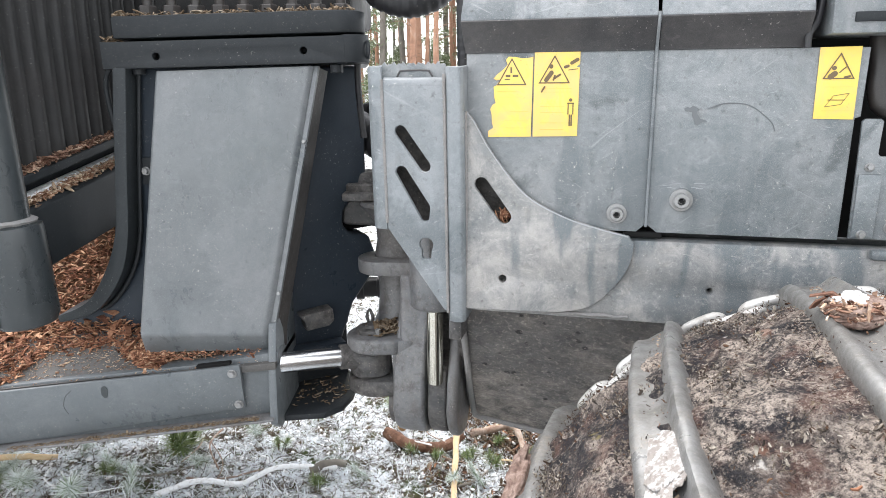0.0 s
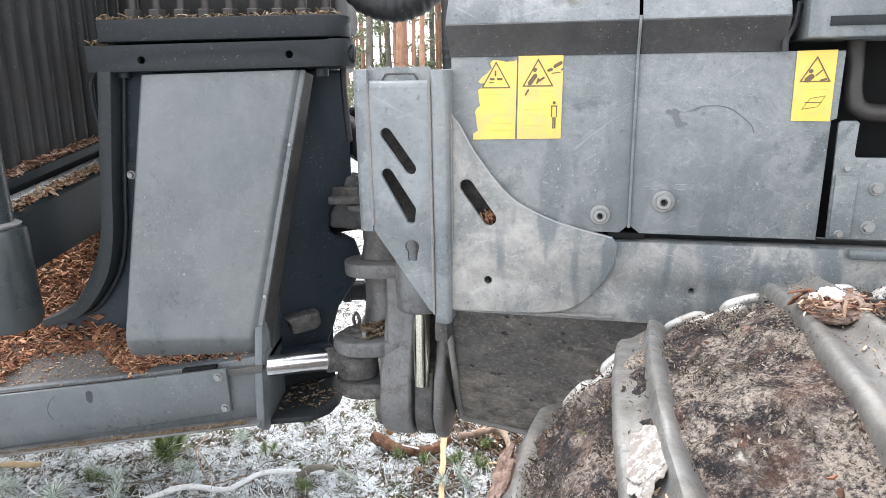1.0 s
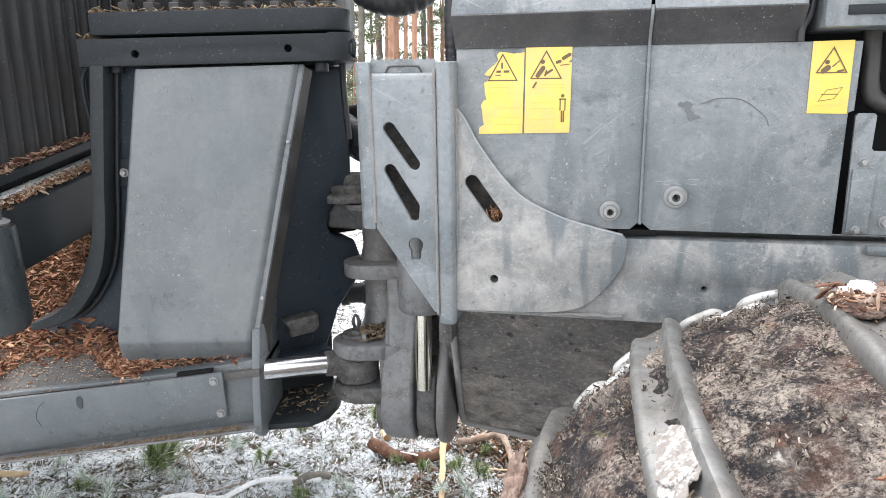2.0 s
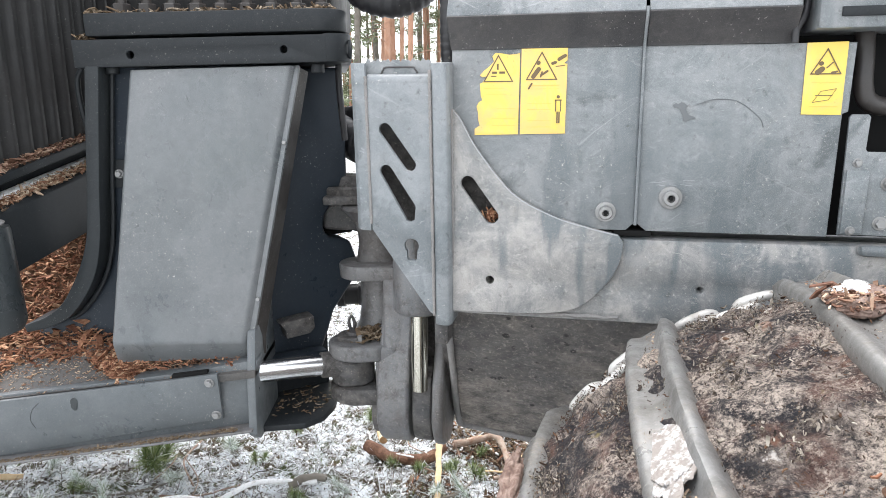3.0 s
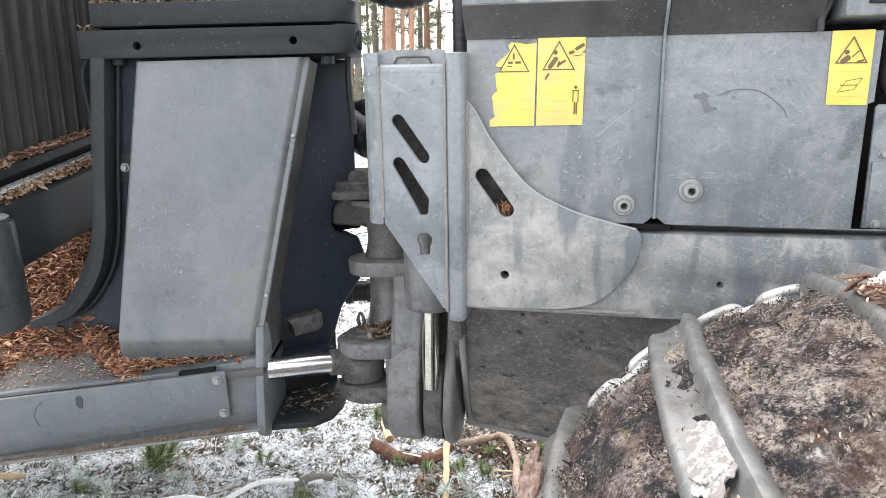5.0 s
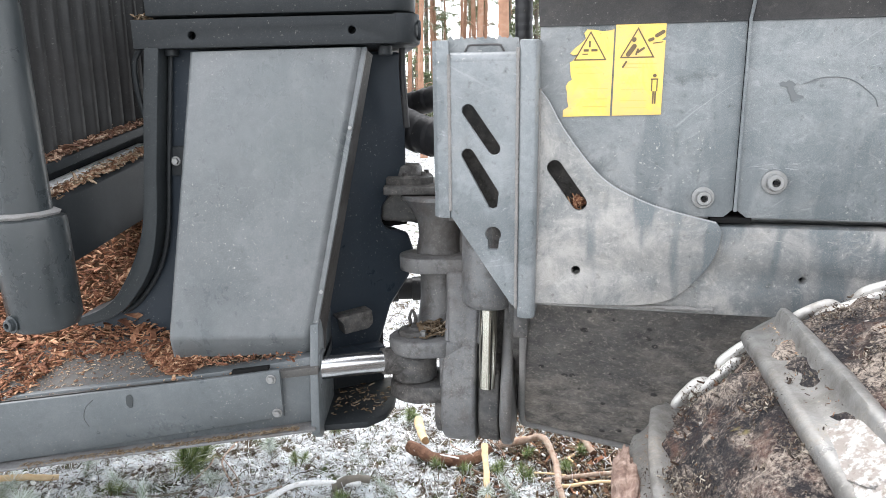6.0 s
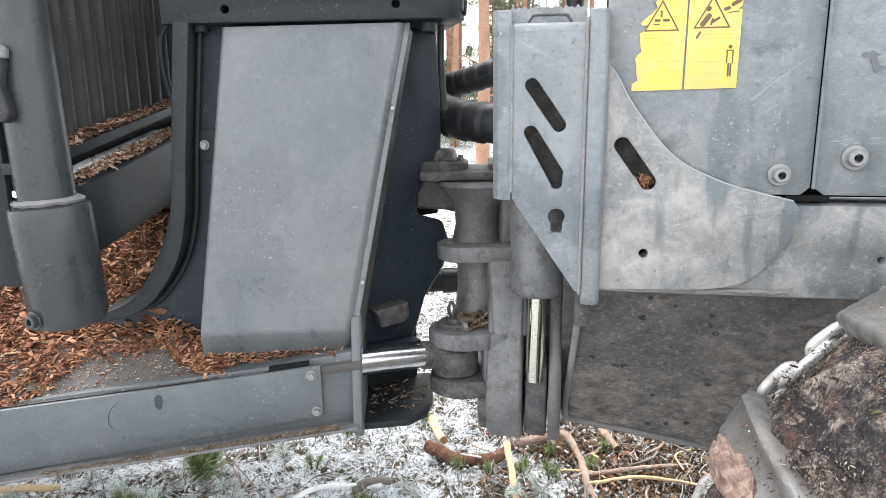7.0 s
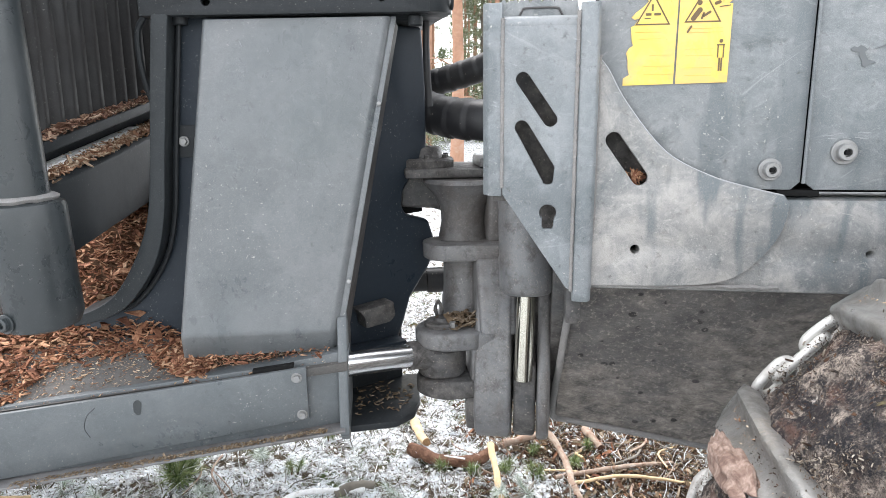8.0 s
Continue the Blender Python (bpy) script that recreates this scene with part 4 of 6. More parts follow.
def build_stickers():
    f = thing("warning_sticker", FR @ Vector((0.01, 0.0115, 1.33)), "torn yellow warning sticker peeling off the cover", "sticker", "warning stickers")
    random.seed(9)
    ring = [(0.056, 1.337), (0.058, 1.503), (0.05, 1.501), (0.035, 1.5), (0.02, 1.503), (0.006, 1.504), (0.0, 1.497), (0.004, 1.487), (-0.006, 1.477), (-0.018, 1.468), (-0.026, 1.459),
            (-0.02, 1.455), (-0.012, 1.457), (-0.02, 1.445), (-0.026, 1.442), (-0.024, 1.418), (-0.021, 1.408), (-0.028, 1.404), (-0.033, 1.395), (-0.03, 1.383), (-0.029, 1.366), (-0.026, 1.355), (-0.037, 1.348), (-0.037, 1.335)]
    part("film", moved(plate(ring, [], 0.0104, 0.0012, 0.0002), FR), YELLOW, f)
    part("triangle_print", moved(sticker_triangle(0.013, 1.445, 0.032), FR), INK, f)
    for u0, u1, z, h in ((0.0, 0.01, 1.462, 0.0045), (0.015, 0.027, 1.462, 0.0045), (0.01, 0.0135, 1.47, 0.012), (-0.002, 0.009, 1.456, 0.002), (-0.018, 0.025, 1.432, 0.0006), (-0.012, 0.03, 1.42, 0.0006), (0.01, 0.05, 1.39, 0.0006), (0.0, 0.05, 1.37, 0.0006), (0.0, 0.05, 1.355, 0.0006)):
        part("print_bar", moved(box(u0, u1, 0.0096, 0.0104, z, z + h, 0), FR), INK if h > 0.001 else FAINT, f)
    g = thing("warning_sticker", FR @ Vector((0.107, 0.0115, 1.33)), "yellow warning sticker with black triangle sign", "sticker", "warning stickers")
    ring = [(0.06, 1.337), (0.154, 1.339), (0.155, 1.48), (0.148, 1.481), (0.155, 1.487), (0.155, 1.519), (0.061, 1.52)]
    part("film", moved(plate(ring, [], 0.0104, 0.0012, 0.0002), FR), YELLOW, g)
    part("triangle_print", moved(sticker_triangle(0.103, 1.448, 0.033), FR), INK, g)
    for a, b, r in (((0.086, 1.455), (0.097, 1.47), 0.0045), ((0.096, 1.482), (0.0965, 1.483), 0.004), ((0.104, 1.459), (0.115, 1.466), 0.0022), ((0.101, 1.455), (0.104, 1.464), 0.0018), ((0.077, 1.431), (0.083, 1.441), 0.0018), ((0.138, 1.489), (0.15, 1.496), 0.0035), ((0.125, 1.481), (0.131, 1.483), 0.003), ((0.132, 1.475), (0.15, 1.477), 0.0008)):
        part("print_blot", moved(prism(slot_ring(a, b, r, 6), 0.0092, 0.0104, "xz"), FR), INK, g)
    for u in (0.1325, 0.1425):
        part("print_bar", moved(box(u, u + 0.0022, 0.0094, 0.0104, 1.384, 1.407, 0), FR), INK, g)
    part("print_bar", moved(box(0.1315, 0.1455, 0.0094, 0.0104, 1.406, 1.4085, 0), FR), INK, g)
    for u in (0.1355, 0.1395):
        part("print_bar", moved(box(u, u + 0.003, 0.0094, 0.0104, 1.36, 1.384, 0), FR), INK, g)
    part("print_blot", moved(prism(hole_ring(0.1385, 1.414, 0.0035, 12), 0.0094, 0.0104, "xz"), FR), INK, g)
    for z in (1.437, 1.43, 1.40, 1.388, 1.366, 1.352):
        part("print_line", moved(box(0.075, 0.125 if z < 1.42 else 0.14, 0.0097, 0.0104, z, z + 0.0006, 0), FR), FAINT, g)
    h = thing("warning_sticker", FR @ Vector((0.64, 0.0115, 1.37)), "yellow service sticker with black triangle sign", "sticker", "warning stickers")
    part("film", moved(plate([(0.605, 1.377), (0.676, 1.376), (0.676, 1.512), (0.604, 1.511)], [], 0.0112, 0.0012, 0.0002), FR), YELLOW, h)
    part("triangle_print", moved(sticker_triangle(0.641, 1.452, 0.028), FR), INK, h)
    for a, b, r in (((0.627, 1.456), (0.634, 1.462), 0.005), ((0.632, 1.472), (0.6325, 1.4725), 0.0038), ((0.642, 1.464), (0.652, 1.474), 0.001), ((0.652, 1.455), (0.66, 1.457), 0.002)):
        part("print_blot", moved(prism(slot_ring(a, b, r, 6), 0.0098, 0.0112, "xz"), FR), INK, h)
    part("print_bar", moved(box(0.627, 0.657, 0.0102, 0.0112, 1.412, 1.4135, 0), FR), INK, h)
    rhomb = [(0.622, 1.399), (0.651, 1.404), (0.664, 1.426), (0.636, 1.421)]
    mid = (0.643, 1.4125)
    part("print_outline", moved(plate(rhomb, [[(mid[0] + 0.93 * (a - mid[0]), mid[1] + 0.9 * (b - mid[1])) for a, b in rhomb]], 0.0102, 0.0008, 0.0001), FR), INK, h)
    for z in (1.392, 1.437):
        part("print_line", moved(box(0.618, 0.668, 0.0104, 0.0112, z, z + 0.0006, 0), FR), FAINT, h)


build_stickers()


def build_right_end():
    f = thing("bracket_plate", FR @ Vector((0.75, 0.02, 1.14)), "bolted grey bracket plate with a stepped edge", "machine bracket")
    ring = [(0.697, 1.14), (0.9, 1.14), (0.9, 1.305), (0.735, 1.305), (0.731, 1.31), (0.733, 1.372), (0.728, 1.377), (0.7, 1.377), (0.695, 1.372)]
    part("plate", moved(plate(ring, [], 0.02, 0.008, 0.002), FR), FRONT, f)
    part("overlay_plate", moved(plate([(0.7, 1.145), (0.739, 1.145), (0.741, 1.266), (0.737, 1.27), (0.7, 1.27)], [], 0.0145, 0.006, 0.0015), FR), FRONT, f)
    for u, z, n in ((0.718, 1.284, 0.02), (0.717, 1.15, 0.0145), (0.777, 1.244, 0.02), (0.771, 1.165, 0.02)):
        part("bolt", moved(bolt_head((u, n, z), (0, -1, 0), 0.009 if u < 0.75 else 0.014, 0.011, False), FR), ZINC, f)
    g = thing("tool_box", FR @ Vector((0.75, -0.03, 1.53)), "grey overhanging storage box above the bracket", "box")
    part("box_body", moved(box(0.608, 1.1, -0.03, 0.2, 1.532, 1.8, 0.006), FR), FRONT, g)
    part("strap", moved(box(0.645, 1.1, -0.036, -0.029, 1.553, 1.57, 0.001), FR), REAR_DARK, g)
    pipe = smooth_path([(0.72, 0.07, 1.55), (0.722, 0.06, 1.48), (0.722, 0.05, 1.43), (0.735, 0.045, 1.4), (0.78, 0.045, 1.39), (0.95, 0.05, 1.39)], 8)
    single("coolant_pipe", moved(tube(pipe, 0.018, 18), FR), GRIMED, "dark bent metal pipe behind the bracket", "pipe")
    single("rubber_hook", moved(tube(smooth_path([(0.6, 0.02, 1.6), (0.592, 0.006, 1.56), (0.578, -0.004, 1.535), (0.577, -0.006, 1.51)], 6), 0.007, 10), FR), RUBBER, "black rubber hook hanging from the cover", "hook")
    single("grip_handle", moved(rough_up(box(0.735, 0.95, -0.005, 0.03, 1.1, 1.122, 0.008), 0.002, 20), FR), FRONT_MUD, "small muddy step edge on the beam", "step")
    single("yellow_tag", moved(prism([(0.16, 1.7), (0.158, 1.63), (0.163, 1.617), (0.176, 1.616), (0.182, 1.63), (0.185, 1.7)], -0.022, -0.012, "xz", 0.003), FR), YPLASTIC, "yellow plastic tag hanging on the cover", "tag")
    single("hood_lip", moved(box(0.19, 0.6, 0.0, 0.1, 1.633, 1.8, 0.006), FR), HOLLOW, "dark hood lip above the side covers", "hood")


build_right_end()


# ---------------------------------------------------------------- joint between the frames
def arm(a0, a1, b0, top, low, r, lean):
    """An upright arm with a round lower end; above the round its front leans back. Built along its own width and depth."""
    curve = [(b0 + r - r * math.cos(t), low + r - r * math.sin(t)) for t in (math.pi * i / 14 for i in range(15))]
    pts = [(b0 + lean + 0.2, top), (b0 + lean, top), (b0 + lean * 0.45, top - 0.16), (b0 + 0.008, low + r + 0.09)] + curve
    return prism(pts, a0, a1, "yz", 0.011, 4)


JT = pose(-0.056, 1.762, 0, 0, 0, -13.5)   # the tilting fork of the front frame


def build_joint():
    f = thing("frame_joint", (-0.12, 1.9, 0.5), "greasy grey cast joint between the machine frames", "machine joint")
    part("arm", moved(rough_up(arm(-0.094, -0.003, -0.012, 0.93, 0.455, 0.105, 0.12), 0.002, 30), JT), CASTGREY, f)
    part("arm", moved(rough_up(arm(0.061, 0.092, -0.012, 0.9, 0.452, 0.105, 0.11), 0.002, 30), JT), CASTGREY, f)
    part("arm_boss", moved(lathe([(0, 0.07), (0.004, 0.078), (0.03, 0.08)], (-0.118, 0.095, 0.548), (-0.09, 0.095, 0.548), 28), JT), GREASY, f)
    part("back_web", moved(prism([(0.15, 0.52), (0.22, 0.95), (0.3, 0.95), (0.25, 0.5)], -0.085, 0.12, "yz", 0.008, 3), JT), GREASY, f)
    part("column", lathe([(0, 0.075), (0.03, 0.06), (0.08, 0.054), (0.14, 0.054), (0.18, 0.06)], (-0.146, 1.985, 0.745), (-0.146, 1.985, 1.12), 32), CASTGREY, f)
    web = [(1.80, 0.74), (1.838, 0.84), (1.868, 0.925), (2.05, 0.925), (2.05, 0.74)]
    part("column_web", rough_up(prism(web, -0.128, -0.03, "yz", 0.014, 3), 0.0015, 20), CASTGREY, f)
    part("pocket_wall", rough_up(prism([(1.80, 0.585), (1.80, 0.75), (1.95, 0.75), (1.95, 0.585)], -0.15, -0.085, "yz", 0.01, 3), 0.002, 25), CASTGREY, f)
    c, r = (-0.18, 1.957), 0.077
    tab = [(c[0] + r * math.cos(t), c[1] + r * math.sin(t)) for t in (math.pi * (0.5 + i / 18) for i in range(19))] + [(-0.03, 1.872), (-0.03, 2.034)]
    ear = plate(tab, [hole_ring(-0.187, 1.97, 0.021)], 0, 0.042, 0.005)
    part("ring_ear", rough_up(moved(moved(ear, pose(0, 0, 0, -90)), Matrix.Translation((0, 0, 0.956))), 0.0012, 30), CASTGREY, f, "round-ended lifting ear with a hole")

    # clevis of the steering cylinder
    def tongue(z0, z1, r):
        return prism([(-0.206 + r * math.sin(a), 1.868 + r * math.cos(a)) for a in (math.pi * (1 + i / 16) for i in range(17))] + [(-0.1, 1.868 + r), (-0.1, 1.868 - r * 0.55), (-0.14, 1.868 - r * 0.95)], z0, z1, "xy", 0.009, 3)
    part("clevis_ear", rough_up(tongue(0.708, 0.752, 0.078), 0.003, 22), CASTGREY, f)
    part("clevis_ear", rough_up(tongue(0.582, 0.627, 0.078), 0.003, 22), GREASY, f)
    part("pin_head", lathe([(0, 0.046), (0.008, 0.046), (0.012, 0.042), (0.012, 0.02), (0.02, 0.018)], (-0.215, 1.878, 0.752), (-0.215, 1.878, 0.8), 24), GREASY, f)
    part("bolt", bolt_head((-0.192, 1.841, 0.752), (0, 0, 1), 0.013, 0.018, False), ZINC, f)
    loop = [(-0.222 + 0.008 * math.cos(t), 1.905, 0.786 + 0.02 * math.sin(t)) for t in (2 * math.pi * i / 14 for i in range(15))]
    part("grease_cap", rough_up(tube(loop, 0.005, 8), 0.003, 60), GREASY, f)
    # upper part with the flanged bearing
    up = [(-0.315, 1.035), (-0.312, 1.1), (-0.27, 1.128), (-0.12, 1.135), (-0.04, 1.14), (-0.04, 1.0), (-0.19, 1.02), (-0.225, 1.03)]
    part("upper_fork", rough_up(prism(up, 2.03, 2.2, "xz", 0.016, 3), 0.003, 18), GREASY, f)
    part("fork_neck", lathe([(0, 0.066), (0.05, 0.057), (0.09, 0.06), (0.125, 0.076), (0.155, 0.105), (0.165, 0.1)], (-0.146, 2.0, 0.95), (-0.146, 2.0, 1.14), 36), CASTGREY, f)
    part("fork_block", rough_up(prism([(-0.09, 0.95), (-0.02, 0.95), (-0.02, 1.15), (-0.085, 1.15)], 1.93, 2.1, "xz", 0.012, 3), 0.0015, 20), CASTGREY, f)
    part("fork_top", rough_up(box(-0.3, -0.02, 1.96, 2.22, 1.118, 1.14, 0.006), 0.003, 22), GREASY, f)
    part("cover_lid", rough_up(box(-0.1, 0.02, 2.0, 2.14, 1.14, 1.165, 0.005), 0.001, 22), CASTGREY, f)
    part("bearing_flange", lathe([(0, 0.085), (0.022, 0.085), (0.028, 0.08), (0.028, 0.055), (0.052, 0.05), (0.057, 0.045)], (-0.245, 2.08, 1.136), (-0.245, 2.08, 1.2), 32), GREASY, f)
    for a in range(7):
        x, y = -0.245 + 0.068 * math.cos(a * 0.9 + 0.3), 2.08 + 0.068 * math.sin(a * 0.9 + 0.3)
        part("bolt", bolt_head((x, y, 1.162), (0, 0, 1), 0.01, 0.012, False), GREASY, f)
    part("pivot_shaft", cyl((-0.02, 2.15, 0.98), (0.1, 2.2, 1.16), 0.06, 0.004), GREASY, f)


build_joint()


def build_cylinders():
    f = thing("steering_cylinder", (-0.45, 1.77, 0.67), "chromed steering cylinder rod with a greasy eye", "hydraulic cylinder")
    a, b = Vector((-0.5, 1.745, 0.7033)), Vector((-0.302, 1.834, 0.688))
    part("rod", cyl(a, b, 0.0295, 0.002, 36), CHROME, f, "bright chrome rod")
    d = (b - a).normalized()
    part("rod_neck", rough_up(lathe([(0, 0.03), (0.004, 0.036), (0.03, 0.036), (0.06, 0.05)], b - d * 0.004, b + d, 24), 0.002, 40), GREASY, f)
    part("rod_eye", rough_up(lathe([(0, 0.055), (0.006, 0.061), (0.068, 0.061), (0.074, 0.055)], (-0.218, 1.868, 0.63), (-0.218, 1.868, 0.8), 32), 0.003, 40), GREASY, f)
    g = thing("tilt_cylinder", (-0.03, 1.76, 0.5), "hanging hydraulic cylinder with an oily chrome rod", "hydraulic cylinder")
    part("barrel", rough_up(lathe([(0, 0.03), (0.002, 0.05), (0.008, 0.06), (0.018, 0.065), (0.09, 0.066), (0.095, 0.064), (0.5, 0.064)], (-0.026, 1.74, 0.864), (-0.035, 1.79, 1.35), 36), 0.001, 20), CASTGREY, g, "dusty grey barrel")
    part("rod", cyl((-0.028, 1.768, 0.64), (-0.026, 1.748, 0.88), 0.0225, 0.002, 28), OILY_ROD, g)
    eye = [(0.17, 0.675), (0.012, 0.675)] + [(0.002 + 0.1 - 0.1 * math.cos(t), 0.557 - 0.1 * math.sin(t)) for t in (math.pi * k / 12 for k in range(13))]
    part("rod_eye", moved(rough_up(prism(eye, 0.003, 0.057, "yz", 0.008, 3), 0.002, 30), JT), GREASY, g)


build_cylinders()


def ribbed_hose(name, pts, r, pitch, label, wrap=0.1):
    path = smooth_path(pts, 24)
    length = sum((b - a).length for a, b in zip(path, path[1:]))
    turns = length / pitch
    single(name, tube(path, lambda s: r * (1 + wrap * (((s * turns) % 1.0) ** 0.6) - wrap * 0.6), 22), RUBBER, label, "hose", "hydraulic hoses", angle=60)


def build_hoses():
    ribbed_hose("hydraulic_hose", [(-0.4, 2.3, 1.4), (-0.3, 2.22, 1.33), (-0.2, 2.12, 1.277), (-0.08, 2.03, 1.262), (0.06, 2.02, 1.268), (0.2, 2.1, 1.3)], 0.055, 0.052, "thick black spiral-wrapped hose across the joint", 0.09)
    ribbed_hose("hydraulic_hose", [(-0.42, 2.35, 1.325), (-0.28, 2.3, 1.345), (-0.18, 2.25, 1.37), (-0.08, 2.2, 1.4), (0.05, 2.15, 1.45)], 0.038, 0.045, "thinner black spiral-wrapped hose above the other", 0.09)
    ribbed_hose("hydraulic_hose", [(0.07, 1.8, 1.2), (0.065, 1.8, 1.35), (0.058, 1.8, 1.5), (0.056, 1.8, 1.6), (0.056, 1.82, 1.75)], 0.021, 0.028, "upright black hose behind the slotted plate")
    ribbed_hose("hydraulic_hose", [(-0.22, 1.95, 1.83), (-0.18, 1.92, 1.71), (-0.09, 1.9, 1.668), (0.0, 1.92, 1.71), (0.05, 1.95, 1.83)], 0.05, 0.022, "black corrugated hose loop hanging from above", 0.12)
    single("hydraulic_hose", tube(smooth_path([(-0.235, 1.96, 1.58), (-0.24, 1.97, 1.45), (-0.232, 1.99, 1.3)], 8), 0.009, 10), RUBBER, "thin black hose hanging beside the casting", "hose", "hydraulic hoses")
    f = thing("hose_coupling", (-0.25, 2.25, 0.8), "black ringed hose coupling beyond the joint", "coupling")
    part("coupling_body", lathe([(0, 0.03), (0.03, 0.034), (0.06, 0.034), (0.062, 0.04), (0.085, 0.04), (0.087, 0.033), (0.13, 0.033), (0.132, 0.038), (0.15, 0.038), (0.25, 0.036)], (-0.36, 2.2, 0.785), (-0.1, 2.2, 0.79), 24), RUBBER, f)
    part("coupling_body", lathe([(0, 0.02), (0.06, 0.02), (0.062, 0.026), (0.1, 0.026), (0.25, 0.02)], (-0.36, 2.25, 0.86), (-0.1, 2.25, 0.86), 20), ZINC, f)


build_hoses()


# ---------------------------------------------------------------- wheel with its track
HUB_U, HUB_Z, CREST = 0.713, 0.462, 0.692


def rim_fall(n):
    """How far the track drops towards its edges."""
    return 0.066 * min(1.3, (abs(n + 0.53) / 0.36)) ** 1.9


def on_track(phi, n, r):
    rr = r - rim_fall(n)
    return FR @ Vector((HUB_U - rr * math.sin(phi), n, HUB_Z + rr * math.cos(phi)))


def bar_fall(n):
    """How far a track bar drops towards its bent tips."""
    return 0.034 * (abs(n + 0.53) / 0.36) ** 2 + 0.008 * max(0.0, (abs(n + 0.53) - 0.27) / 0.1) ** 2


def grouser_mesh():
    """One cross bar: two rounded ridges with a shallow hollow between, flattened into a tapered lug at both tips."""
    sec = [(-0.05, -0.06), (-0.051, -0.022), (-0.048, -0.009), (-0.042, -0.002), (-0.034, 0.0), (-0.026, -0.004), (-0.017, -0.011), (-0.004, -0.0145), (0.009, -0.013), (0.019, -0.006), (0.027, 0.002), (0.035, 0.005), (0.043, 0.001), (0.048, -0.01), (0.05, -0.024), (0.049, -0.06)]
    ns = [-0.915 + 0.77 * i / 77 for i in range(78)]
    bm = bmesh.new()
    rows = []
    for n in ns:
        e = min(1.0, max(0.0, (abs(n + 0.53) - 0.295) / 0.05))
        e = e * e * (3 - 2 * e)
        w = 1 - 0.28 * max(0.0, (abs(n + 0.53) - 0.31) / 0.06) ** 1.5
        rows.append([bm.verts.new((s * w * (0.88 if s > 0 else 1.0), n, CREST + (h * (1 - e) - 0.012 * e if h > -0.03 else h) - bar_fall(n))) for s, h in sec])
    for a, b in zip(rows, rows[1:]):
        for i in range(len(sec) - 1):
            bm.faces.new((a[i], a[i + 1], b[i + 1], b[i]))
        bm.faces.new((a[-1], a[0], b[0], b[-1]))
    bm.faces.new(rows[0])
    bm.faces.new(rows[-1])
    rough_up(bm, 0.002, 12)
    rough_up(bm, 0.0008, 120)
    bmesh.ops.recalc_face_normals(bm, faces=bm.faces)
    for fc in bm.faces:
        fc.smooth = True
    me = bpy.data.meshes.new("grouser")
    bm.to_mesh(me)
    bm.free()
    me.set_sharp_from_angle(angle=radians(50))
    me.materials.append(TRACK)
    return me


def link_mesh(long, wide, wire):
    bm = bmesh.new()
    n, k = 28, 8
    rings = []
    for i in range(n):
        a = 2 * math.pi * i / n
        c, s = math.cos(a), math.sin(a)
        x = c * wide + (long - wide) * (1 if c > 0 else -1) * min(1, abs(c) * 3)
        p, out = Vector((x, 0, s * wide)), Vector((c, 0, s))
        rings.append([bm.verts.new(p + wire * (out * math.cos(2 * math.pi * j / k) + Vector((0, 1, 0)) * math.sin(2 * math.pi * j / k))) for j in range(k)])
    for i in range(n):
        a, b = rings[i], rings[(i + 1) % n]
        for j in range(k):
            bm.faces.new((a[j], a[(j + 1) % k], b[(j + 1) % k], b[j]))
    bmesh.ops.recalc_face_normals(bm, faces=bm.faces)
    for fc in bm.faces:
        fc.smooth = True
    me = bpy.data.meshes.new("link")
    bm.to_mesh(me)
    bm.free()
    me.materials.append(LINK)
    return me


PITCH = radians(24)
FIRST = radians(36)


